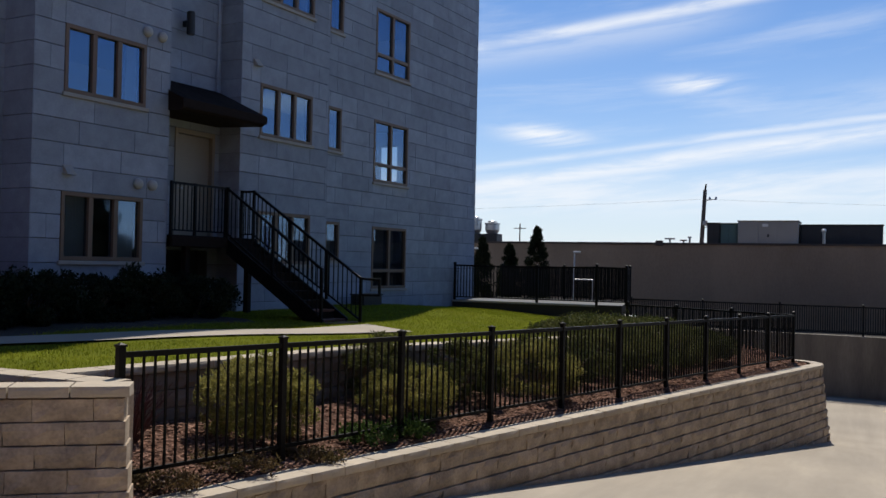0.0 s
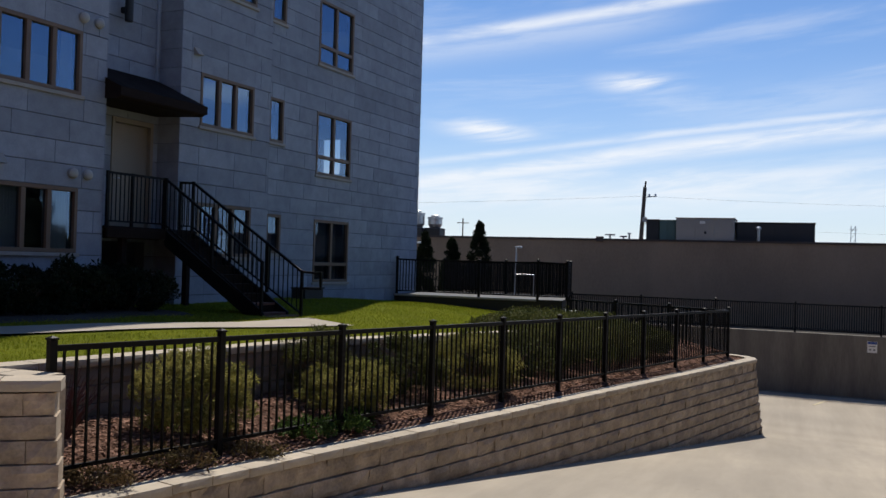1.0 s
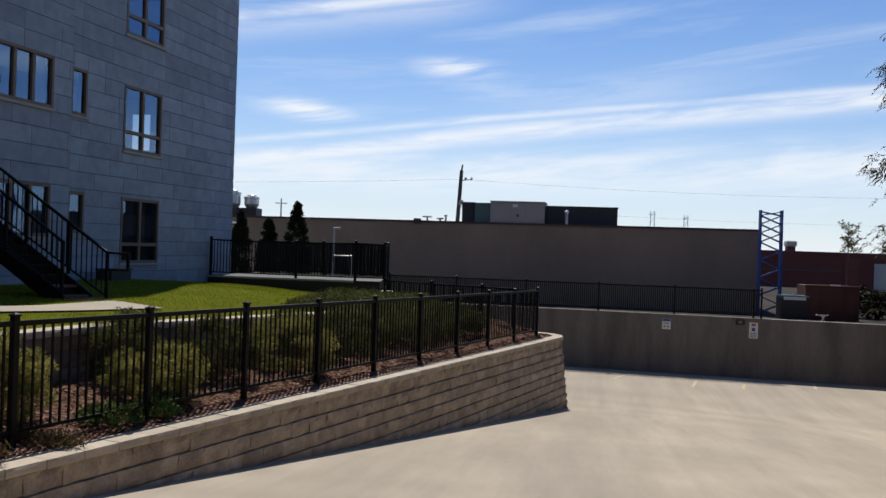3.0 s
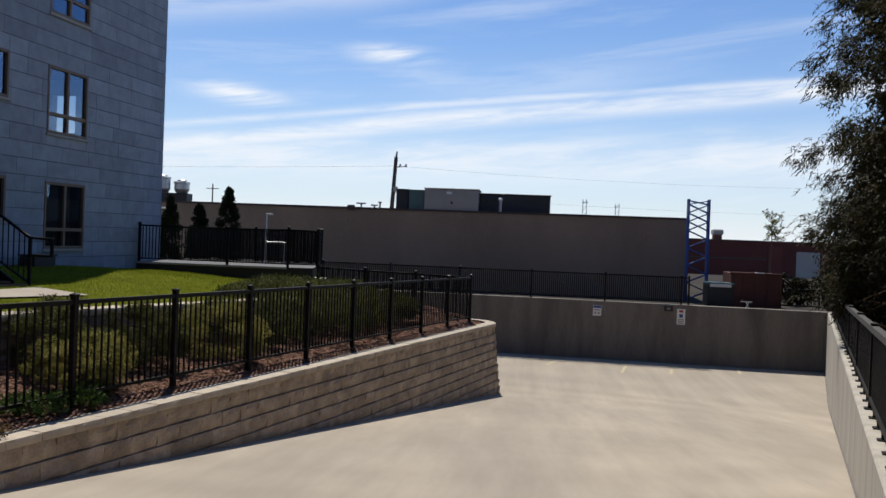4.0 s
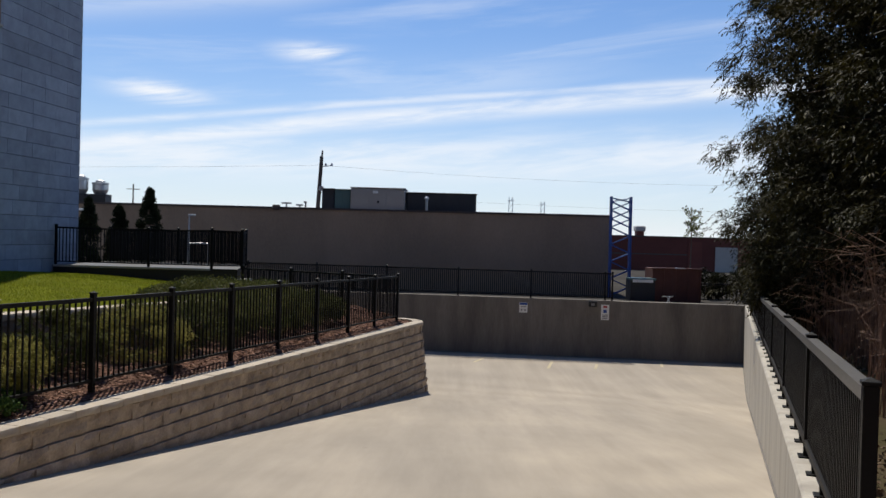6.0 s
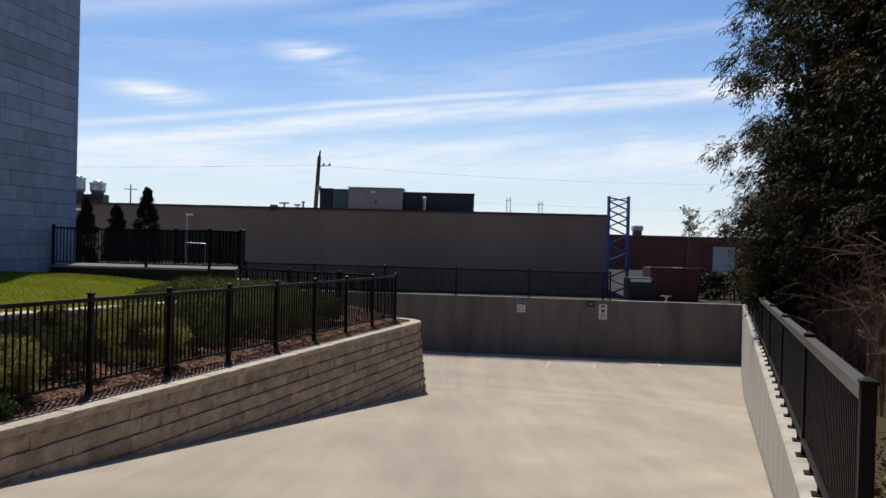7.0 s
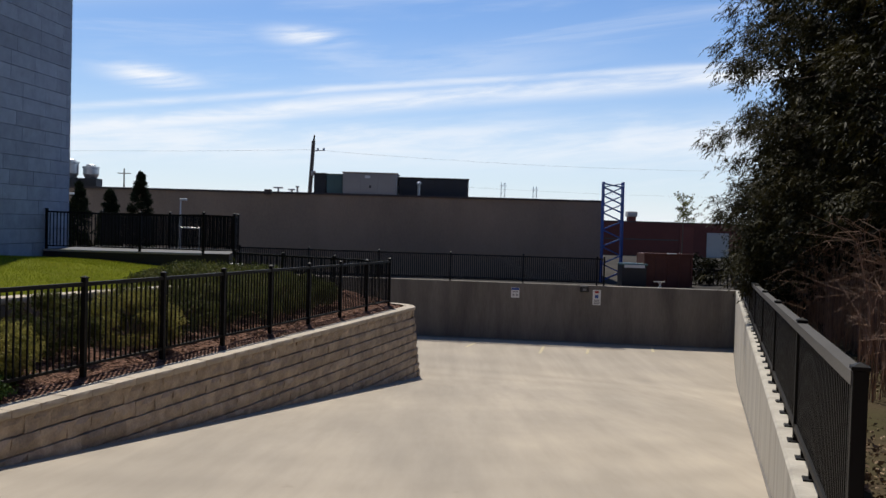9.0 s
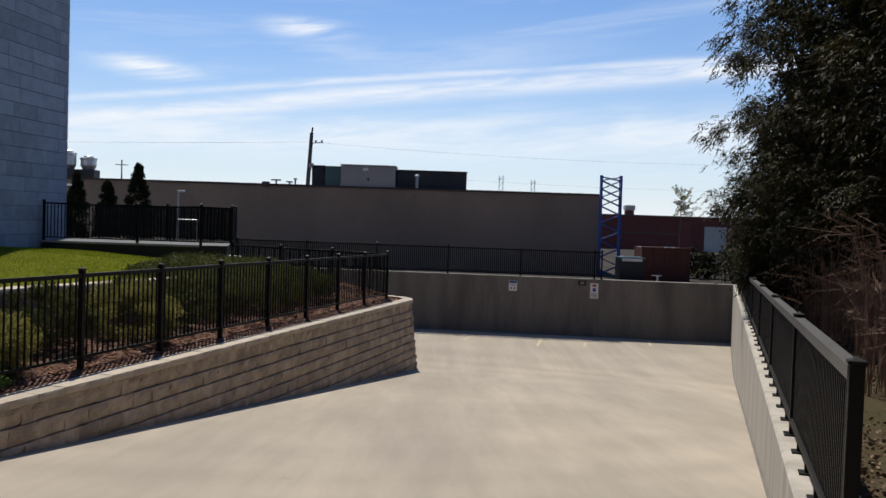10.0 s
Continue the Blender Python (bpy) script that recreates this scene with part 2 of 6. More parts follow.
BLACK = material("black_powder_coat", (0.0062, 0.0055, 0.005), 0.55, vary=0.25, scale=4, fine=80, bump=0.05, dist=0.002, spec=0.16)
DARKWOOD = material("dark_stained_timber", (0.022, 0.014, 0.011), 0.8, spec=0.1, vary=0.3, scale=4, fine=30, stretch=(1, 1, 6), bump=0.2)
# lighter reddish timber that paints sun onto the lowest stair steps
STEP = material("sunlit_red_timber", (0.15, 0.062, 0.042), 0.7, vary=0.25, scale=5, fine=40, bump=0.15)
SHINGLE = material("brown_shingle", (0.024, 0.016, 0.014), 0.95, spec=0.06, vary=0.3, scale=6, fine=40, bump=0.4, per_island=0.25)
DOOR = material("beige_door_paint", (0.33, 0.27, 0.205), 0.5, vary=0.06, scale=2, bump=0.03)
GRASS_SOIL = material("lawn_soil", (0.102, 0.1142, 0.01428), 0.95, vary=0.3, scale=0.8, fine=40, bump=0.4, dist=0.02, second=(0.0918, 0.1071, 0.0204), spec=0.0)
GRASS = leaf_material("grass_blade", (0.2048, 0.2399, 0.01521), (0.275, 0.2808, 0.02808), 0.35, 0.35)
EARTH = material("rough_ground", (0.068, 0.0528, 0.0336), 0.95, vary=0.3, scale=0.5, fine=20, bump=0.4, dist=0.02, second=(0.048, 0.0496, 0.0224), spec=0.0)
MULCH_BED = material("mulch_bed", (0.088, 0.0464, 0.032), 0.95, vary=0.4, scale=5, fine=50, bump=0.8, dist=0.03, second=(0.136, 0.08, 0.056), spec=0.05)
MULCH = material("mulch_chip", (0.187, 0.09775, 0.068), 0.9, vary=0.3, scale=8, fine=60, bump=0.2, second=(0.255, 0.17, 0.1318), per_island=0.6, spec=0.1)
STUCCO = material("beige_stucco", (0.30, 0.22, 0.157), 0.9, scale=0.45, vary=0.2, fine=16, bump=0.15, stretch=(1, 1, 0.5), second=(0.24, 0.178, 0.128))
COPING = material("dark_coping", (0.06, 0.045, 0.04), 0.6, vary=0.2, scale=2, bump=0.05)
GALV = material("galvanised_steel", (0.55, 0.56, 0.57), 0.35, metal=0.9, vary=0.12, scale=2, bump=0.05)
UNIT_GREY = material("grey_unit_paint", (0.36, 0.33, 0.30), 0.5, vary=0.12, scale=0.7, bump=0.05)
UNIT_GREEN = material("green_unit_paint", (0.09, 0.16, 0.15), 0.5, vary=0.12, scale=0.7, bump=0.05)
UNIT_DARK = material("dark_unit_paint", (0.03, 0.03, 0.032), 0.6, vary=0.2, scale=0.7, bump=0.05)
BLUE = material("blue_rack_paint", (0.02, 0.07, 0.27), 0.45, vary=0.2, scale=3, bump=0.03)
REDBRICK = material("red_brick", (0.14, 0.038, 0.027), 0.9, vary=0.2, scale=0.6, fine=8, bump=0.2, per_piece=0.15, per_island=0.2)
RUST = material("rust_red_paint", (0.096, 0.03, 0.021), 0.7, vary=0.3, scale=1.5, bump=0.1)
WHITE = material("white_paint", (0.75, 0.74, 0.71), 0.5, vary=0.06, scale=5, bump=0.03)
YELLOW = material("worn_line_paint", (0.4464, 0.3744, 0.2232), 0.8, vary=0.2, scale=3, bump=0.05, second=(0.432, 0.36, 0.2592), second_amount=0.5)
ASPHALT = material("old_asphalt", (0.06, 0.056, 0.052), 0.9, vary=0.25, scale=0.3, fine=25, bump=0.3, second=(0.085, 0.08, 0.07), spec=0.0)
# dark tone for the painted shade at the court wall foot and the slab joint
SHADE_JOINT = material("shade_and_joint_concrete", (0.12, 0.105, 0.09), 0.8, vary=0.3, scale=1.5, fine=30, bump=0.15)
# lighter than the fence's black: sun on the ramp fence's top rail as colour
RAIL_GREY = material("sunlit_grey_rail", (0.085, 0.08, 0.075), 0.42, vary=0.2, scale=3, bump=0.04)
BARK = material("bark", (0.12, 0.08, 0.055), 0.9, vary=0.35, scale=6, fine=40, stretch=(1, 1, 0.3), bump=0.6, dist=0.02)
TWIG = material("bare_twig", (0.243, 0.144, 0.0945), 0.8, vary=0.3, scale=3, fine=30, bump=0.2, per_island=0.4)
POLEWOOD = material("weathered_pole", (0.10, 0.075, 0.06), 0.9, vary=0.25, scale=2, stretch=(1, 1, 0.2), bump=0.2)
CURTAIN = material("pale_curtain", (0.62, 0.60, 0.56), 0.9, vary=0.08, scale=4, stretch=(8, 8, 0.2), bump=0.3)
DRAPE = material("brown_curtain", (0.30, 0.235, 0.20), 0.9, vary=0.15, scale=4, stretch=(8, 8, 0.2), bump=0.3)
VENT_TAN = material("aged_vent_plastic", (0.42, 0.40, 0.36), 0.6, vary=0.1, bump=0)
SOIL = material("shade_dark_soil", (0.035, 0.026, 0.02), 0.95, vary=0.4, scale=3, fine=40, bump=0.6, dist=0.03)
ROOM = material("room_paint", (0.25, 0.23, 0.2), 0.9, vary=0.08, scale=1, bump=0)
CHARCOAL = material("charcoal_fixture", (0.015, 0.015, 0.016), 0.5, vary=0.1, bump=0)


# ---- mesh helpers ----
def part(name, bm, mat, parent=None, label="", smooth=False):
    me = bpy.data.meshes.new(name)
    if smooth:
        for fc in bm.faces:
            fc.smooth = True
    bm.to_mesh(me)
    bm.free()
    me.materials.append(mat)
    ob = new(name, me)
    ob.parent = parent
    if label:
        ob["label"] = label
    return ob


def thing(name, m, label, category, group="", kind=""):
    e = new(name)
    e.matrix_world = m
    e.empty_display_size = 0.2
    return tagged(e, label, category, group, kind)


def add_box(bm, x0, x1, y0, y1, z0, z1, bevel=0.0, m=None):
    vs = [bm.verts.new((x, y, z)) for z in (z0, z1) for y in (y0, y1) for x in (x0, x1)]
    fs = [bm.faces.new([vs[i] for i in q]) for q in ((0, 2, 3, 1), (4, 5, 7, 6), (0, 1, 5, 4), (2, 6, 7, 3), (0, 4, 6, 2), (1, 3, 7, 5))]
    if bevel:
        es = {e for fc in fs for e in fc.edges}
        r = bmesh.ops.bevel(bm, geom=list(es), offset=bevel, segments=1, affect='EDGES')
        vs = list({v for fc in r["faces"] for v in fc.verts} | {v for v in vs if v.is_valid})
    if m is not None:
        for v in vs:
            v.co = m @ v.co
    return vs


def box(x0, x1, y0, y1, z0, z1, bevel=0.0, m=None):
    bm = bmesh.new()
    add_box(bm, x0, x1, y0, y1, z0, z1, bevel, m)
    return bm


def add_tube(bm, a, b, r0, r1=None, n=8, caps=True):
    a, b = Vector(a), Vector(b)
    r1 = r0 if r1 is None else r1
    q = (b - a).to_track_quat('Z', 'Y').to_matrix()
    ring = []
    for p, r in ((a, r0), (b, r1)):
        ring.append([bm.verts.new(p + q @ Vector((r * math.cos(i * math.tau / n), r * math.sin(i * math.tau / n), 0))) for i in range(n)])
    for i in range(n):
        bm.faces.new((ring[0][i], ring[0][(i + 1) % n], ring[1][(i + 1) % n], ring[1][i]))
    if caps:
        bm.faces.new(ring[0][::-1])
        bm.faces.new(ring[1])


def tube(a, b, r0, r1=None, n=8):
    bm = bmesh.new()
    add_tube(bm, a, b, r0, r1, n)
    return bm


def lathe(profile, n=16, axis_m=None):
    """A turned shape from (radius, height) pairs."""
    bm = bmesh.new()
    rings = []
    for r, z in profile:
        rings.append([bm.verts.new((r * math.cos(i * math.tau / n), r * math.sin(i * math.tau / n), z)) for i in range(n)])
    for a, b in zip(rings, rings[1:]):
        for i in range(n):
            bm.faces.new((a[i], a[(i + 1) % n], b[(i + 1) % n], b[i]))
    bm.faces.new(rings[0][::-1])
    bm.faces.new(rings[-1])
    if axis_m is not None:
        bm.transform(axis_m)
    return bm


def bar(bm, a, b, w, h):
    """A square bar from a to b, w wide (level) and h high."""
    a, b = Vector(a), Vector(b)
    d = (b - a).normalized()
    side = d.cross(Vector((0, 0, 1)))
    side = Vector((1, 0, 0)) if side.length < 1e-4 else side.normalized()
    up = side.cross(d)
    vs = [bm.verts.new(p + side * (w / 2 * i) + up * (h / 2 * j)) for p in (a, b) for i, j in ((-1, -1), (1, -1), (1, 1), (-1, 1))]
    for q in ((0, 1, 2, 3), (7, 6, 5, 4), (0, 4, 5, 1), (1, 5, 6, 2), (2, 6, 7, 3), (3, 7, 4, 0)):
        bm.faces.new([vs[i] for i in q])


def bar_bm(a, b, w, h):
    bm = bmesh.new()
    bar(bm, a, b, w, h)
    bmesh.ops.recalc_face_normals(bm, faces=bm.faces)
    return bm


def prism(poly, z0, z1):
    """An upright solid on a plan polygon; z1 may be a function of x, y."""
    bm = bmesh.new()
    zf = z1 if callable(z1) else (lambda x, y: z1)
    lo = [bm.verts.new((x, y, z0)) for x, y in poly]
    hi = [bm.verts.new((x, y, zf(x, y))) for x, y in poly]
    n = len(poly)
    bm.faces.new(lo[::-1])
    bm.faces.new(hi)
    for i in range(n):
        bm.faces.new((lo[i], lo[(i + 1) % n], hi[(i + 1) % n], hi[i]))
    bmesh.ops.recalc_face_normals(bm, faces=bm.faces)
    return bm


def frame_matrix(origin, direction, z=0.0):
    """Local x along a plan direction, local y to its left."""
    return Matrix.Translation((origin[0], origin[1], z)) @ Matrix.Rotation(math.atan2(direction[1], direction[0]), 4, 'Z')


# ---- the plan ----
def slab_z(y):
    """Height of the driveway: level near the street, a ramp, then the level court."""
    if y < 0:
        return -0.16
    return max(-0.16 - 0.0995 * y, -2.65) if y < 26 else -2.65


FENCE_O, FENCE_D = Vector((-5.315, 7.76)), Vector((0.2347, 0.9721))    # garden fence, first full post
FENCE_N = Vector((0.9721, -0.2347))                                  # towards the driveway
RW_O, RW_D = Vector((3.114, 8.506)), Vector((0.2866, 0.9581))       # face of the wall along the ramp
RW_N = Vector((0.9581, -0.2866))
FAC_O, FAC_D = Vector((-12.104, 22.85)), Vector((0.08716, 0.99619))  # apartment facade
FAC_N = Vector((0.99619, -0.08716))


def along(o, d, n, s, off):
    p = o + d * s + n * off
    return p.x, p.y


def fen(s, off=0.0):
    return along(FENCE_O, FENCE_D, FENCE_N, s, off)


def rw(y, off=0.0):
    return along(RW_O, RW_D, RW_N, (y - RW_O.y) / RW_D.y, off)


def fac(s, off=0.0):
    return along(FAC_O, FAC_D, FAC_N, s, off)

# ---- ground, driveway and walls ----
def fence_s(x, y):
    d = Vector((x, y)) - FENCE_O
    return d.dot(FENCE_D), d.dot(FENCE_N)


def cap_z(s):
    return -0.50 - 0.0125 * s


def edge_z(s):
    """Height of the lawn's lower edge."""
    if s < 3.2:
        return 0.31
    if s < 13:
        return 0.31 - 0.026 * (s - 3.2)
    return max(-0.45, 0.055 - 0.075 * (s - 13))


def lawn_z(x, y):
    s, off = fence_s(x, y)
    a = Vector((x, y)) - FAC_O
    fs, fo = a.dot(FAC_D), max(0.0, a.dot(FAC_N))
    across = max(0.0, -off - 1.85)
    k = across / max(0.3, across + fo)
    z_fac = 0.42 if fs < -1.0 else max(0.2, 0.42 - 0.05 * (fs + 1.0))
    k = k * k * (3 - 2 * k)
    return edge_z(s) * (1 - k) + z_fac * k + 0.02 * noise.noise((x * 0.4, y * 0.4, 0.0))


# far ground: one sheet to the horizon, with the sunken court left open
hole = [(-7.0, -30.0), (-12.0, 16.0), (-12.0, 35.2), (10.9, 33.0), (24.0, 33.0), (24.0, -30.0)]
outer = [(-1500.0, -1500.0), (-1500.0, 1500.0), (-9.2, 1500.0), (10.9, 1500.0), (1500.0, 1500.0), (1500.0, -1500.0)]


def far_z(y):
    return -0.3 if y < 0 else (-0.66 if y > 30 else -0.3 - 0.012 * y)


bm = bmesh.new()
inner_v = [bm.verts.new((x, y, far_z(y))) for x, y in hole]
mid_v = [bm.verts.new((x * 0.06 + (-4 if x < 0 else 4), y * 0.06 + (0 if y < 0 else 30), far_z(y))) for x, y in outer]
outer_v = [bm.verts.new((x, y, far_z(y))) for x, y in outer]
for ring_a, ring_b in ((inner_v, mid_v), (mid_v, outer_v)):
    for i in range(6):
        j = (i + 1) % 6
        bm.faces.new((ring_a[i], ring_a[j], ring_b[j], ring_b[i]))
bmesh.ops.recalc_face_normals(bm, faces=bm.faces)
tagged(part("ground", bm, ASPHALT), "old dark asphalt and ground reaching to the horizon", "ground", kind="structure")

# driveway slab
ys = [-30, -20, -10, -3, -1, 0, 1] + [2 * i for i in range(1, 12)] + [23, 24, 24.5, 25, 25.5, 26, 28, 30, 32, 35.4]
bm = bmesh.new()
slab_rows = []
for y in ys:
    xl, xr = (-12.0 if y > 14 else -7.5), rw(y)[0] + 0.1
    z = slab_z(y) if y < 23 or y > 26 else -2.65 + 0.2015 * ((26 - y) / 3) ** 1.48
    slab_rows.append([bm.verts.new((xl + (xr - xl) * i / 14, y, z if y <= 26 else -2.65)) for i in range(15)])
for a, b in zip(slab_rows, slab_rows[1:]):
    for i in range(14):
        bm.faces.new((a[i], a[i + 1], b[i + 1], b[i]))
driveway = tagged(part("driveway", bm, DRIVE, smooth=True), "pale worn concrete driveway ramp sloping down to a court", "driveway", kind="structure")


def slab_top(y):
    return slab_z(y) if y < 23 else (-2.65 + 0.2015 * ((26 - y) / 3) ** 1.48 if y < 26 else -2.65)


# faint parking marks in the court
for x0, y0, x1, y1 in ((1.13, 32.1, 0.75, 30.9), (3.45, 31.6, 3.15, 29.9), (4.95, 31.3, 4.72, 30.1), (7.36, 32.4, 7.1, 31.0)):
    bm = bar_bm((x0, y0, -2.648), (x1, y1, -2.648), 0.09, 0.008)
    tagged(part("parking_mark", bm, YELLOW), "short worn yellow parking mark on the court", "road marking", "parking marks in the court", "structure")


# garden wall: block courses along a path that turns at its end
ARC_C, ARC_R, ARC_END = Vector(fen(16.75, -0.595)), 1.15, radians(100)
STRAIGHT = 16.75 + 2.6


def wall_path(d):
    """Plan point of the cap's outer edge, its direction and the distance along the fence, d metres from the near end."""
    if d < STRAIGHT:
        p = Vector(fen(-2.6 + d, 0.555))
        return p, FENCE_D.copy(), -2.6 + d
    a = (d - STRAIGHT) / ARC_R
    if a < ARC_END:
        out = FENCE_N * math.cos(a) + FENCE_D * math.sin(a)
        return ARC_C + out * ARC_R, FENCE_D * math.cos(a) - FENCE_N * math.sin(a), 16.75 + 0.5 * a
    out = FENCE_N * math.cos(ARC_END) + FENCE_D * math.sin(ARC_END)
    t = FENCE_D * math.cos(ARC_END) - FENCE_N * math.sin(ARC_END)
    return ARC_C + out * ARC_R + t * (d - STRAIGHT - ARC_END * ARC_R), t, 17.6


rng = random.Random(5)


def block_mesh(name, length, depth, height, mat, rough=0.008, seed=0):
    """A split-faced block: x along, front at -y, base at z 0."""
    r = random.Random(seed)
    bm = bmesh.new()
    nx, nz = 4, 3
    grid = {}
    for i in range(nx + 1):
        for k in range(nz + 1):
            inside = 0 < i < nx and 0 < k < nz
            x, z = length * (i / nx - 0.5), height * k / nz
            grid[i, k] = bm.verts.new((x + (r.uniform(-.02, .02) if inside else (0.001 if i == 0 else -0.001 if i == nx else 0)),
                                       r.uniform(-rough, rough) - (0.006 if inside else -0.006), z + (0.004 if k == 0 else -0.004 if k == nz else 0)))
    for i in range(nx):
        for k in range(nz):
            bm.faces.new((grid[i, k], grid[i + 1, k], grid[i + 1, k + 1], grid[i, k + 1]))
    back = {(i, k): bm.verts.new((length * (0.5 if i else -0.5), depth, height * k)) for i in (0, 1) for k in (0, 1)}
    bm.faces.new([back[0, 0]] + [grid[0, k] for k in range(nz + 1)][::1] + [back[0, 1]])
    bm.faces.new(([back[1, 0]] + [grid[nx, k] for k in range(nz + 1)] + [back[1, 1]])[::-1])
    bm.faces.new([grid[i, nz] for i in range(nx + 1)] + [back[1, 1], back[0, 1]])
    bm.faces.new(([grid[i, 0] for i in range(nx + 1)] + [back[1, 0], back[0, 0]])[::-1])
    bmesh.ops.recalc_face_normals(bm, faces=bm.faces)
    me = bpy.data.meshes.new(name)
    bm.to_mesh(me)
    bm.free()
    me.materials.append(mat)
    return me


BLOCKS = [block_mesh("block", 0.4485, 0.3, 0.195, BLOCK, 0.015, i) for i in range(6)]
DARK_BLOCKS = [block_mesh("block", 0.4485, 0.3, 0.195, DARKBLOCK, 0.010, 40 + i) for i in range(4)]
CAPS = [block_mesh("cap_stone", 0.439, 0.29, 0.092, CAPSTONE, 0.003, 20 + i) for i in range(4)]


def piece(name, me, m, parent):
    ob = new(name, me)
    ob.parent = parent
    ob.matrix_local = m
    return ob


def plan_matrix(p, t, z):
    """Local x along t, local -y to its right, at height z."""
    return Matrix.Translation((p.x, p.y, z)) @ Matrix.Rotation(math.atan2(t.y, t.x), 4, 'Z')


garden_wall = thing("retaining_wall", Matrix.Identity(4), "tan split-face block retaining wall with pale cap stones", "retaining wall", kind="structure")
total = STRAIGHT + ARC_END * ARC_R + 5.5
core = bmesh.new()
d = 0.0
while d < total:
    p, t, s = wall_path(d)
    arc = STRAIGHT - 0.1 < d < STRAIGHT + ARC_END * ARC_R
    right = Vector((t.y, -t.x))
    z = cap_z(s)
    piece("cap_stone", rng.choice(CAPS), plan_matrix(p + right * 0.03, t, z - 0.092 + rng.uniform(-.002, .002)) @ Matrix.Rotation(0.0125 if d < STRAIGHT else 0, 4, 'Y') @ Matrix.Diagonal((1.04 if arc else 1.0, 1, 1, 1)), garden_wall)
    d += 0.45 if not arc else 0.41
for course in range(11):
    d = 0.0 if course % 2 else 0.22
    while d < total - 3:
        p, t, s = wall_path(d)
        right = Vector((t.y, -t.x))
        z0 = cap_z(s) - 0.092 - 0.197 * (course + 1)
        q = p + right * (0.024 * course)
        if z0 + 0.19 > slab_top(q.y) - 0.02:
            piece("block", rng.choice(BLOCKS), plan_matrix(q + right * rng.uniform(-.004, .004), t, z0), garden_wall)
        arc = STRAIGHT - 0.1 < d < STRAIGHT + ARC_END * ARC_R
        d += 0.45 + (0.0 if not arc else 0.0)
outline = [wall_path(i * total / 60)[0:2] for i in range(61)]
mass = [p + Vector((-t.y, t.x)) * 0.10 for p, t in outline]
core_poly = [(p.x, p.y) for p in mass] + [fac(5.3, 1.0), fac(-22, 1.0), fen(-14, -3.0), fen(-2.6, -0.6)]
bm = bmesh.new()
lo = [bm.verts.new((x, y, -2.75)) for x, y in core_poly]
hi = [bm.verts.new((x, y, cap_z(min(17.6, fence_s(x, y)[0])) - 0.115 if i < 61 else -0.62)) for i, (x, y) in enumerate(core_poly)]
for i in range(len(core_poly)):
    j = (i + 1) % len(core_poly)
    bm.faces.new((lo[i], lo[j], hi[j], hi[i]))
bmesh.ops.recalc_face_normals(bm, faces=bm.faces)
part("wall_core", bm, JOINT_TAN, garden_wall)

# planting bed
bm = bmesh.new()
rows_ = []
for i in range(90):
    s = -2.6 + 20.0 * i / 89
    row = []
    for k in range(12):
        off = 0.34 - 2.17 * k / 11
        if s > 16.6 and off > -0.4:
            off = min(off, 0.2 - (s - 16.6) * 0.9)
        x, y = fen(s, off)
        low, high = cap_z(s) - 0.03, min(edge_z(s) - 0.03, -0.25 - 0.006 * s)
        kk = max(0.0, (0.34 - off) / 2.17)
        row.append(bm.verts.new((x, y, low + (high - low) * kk + 0.035 * noise.noise((x * 2.1, y * 2.1, 3)))))
    rows_.append(row)
for a, b in zip(rows_, rows_[1:]):
    for k in range(11):
        bm.faces.new((a[k], b[k], b[k + 1], a[k + 1]))
bmesh.ops.recalc_face_normals(bm, faces=bm.faces)
tagged(part("planting_bed", bm, MULCH_BED, smooth=True), "reddish-brown mulched planting bed behind the fence", "planting bed", kind="structure")


def bed_z(s, off):
    low, high = cap_z(s) - 0.03, min(edge_z(s) - 0.03, -0.25 - 0.006 * s)
    x, y = fen(s, off)
    return low + (high - low) * max(0.0, (0.34 - off) / 2.17) + 0.035 * noise.noise((x * 2.1, y * 2.1, 3))


def scatter_mesh(name, verts, faces, mat, parent=None, label=""):
    me = bpy.data.meshes.new(name)
    me.from_pydata(verts, [], faces)
    me.materials.append(mat)
    ob = new(name, me)
    ob.parent = parent
    if label:
        ob["label"] = label
    return ob


# loose mulch chips
verts, faces = [], []
for i in range(30000):
    s = -2.4 + 19.4 * rng.random() ** 1.25
    off = rng.uniform(-1.75, 0.33)
    x, y = fen(s, off)
    z = bed_z(s, off) + rng.uniform(0.0, 0.012)
    a, L_, W_ = rng.uniform(0, math.tau), rng.uniform(0.012, 0.035), rng.uniform(0.005, 0.012)
    ux, uy, tilt = math.cos(a), math.sin(a), rng.uniform(-0.5, 0.5)
    n0 = len(verts)
    for i2, j2 in ((-1, -1), (1, -1), (1, 1), (-1, 1)):
        verts.append((x + ux * L_ * i2 - uy * W_ * j2, y + uy * L_ * i2 + ux * W_ * j2, z + tilt * L_ * i2 * 0.6 + 0.4 * W_ * j2))
    faces.append((n0, n0 + 1, n0 + 2, n0 + 3))
tagged(scatter_mesh("mulch_chips", verts, faces, MULCH), "loose reddish bark mulch chips on the bed", "mulch", kind="stuff")

# upper wall along the lawn
upper_wall = thing("lawn_edge_wall", Matrix.Identity(4), "low block wall with pale cap stones edging the lawn", "retaining wall", kind="structure")
s = -2.0
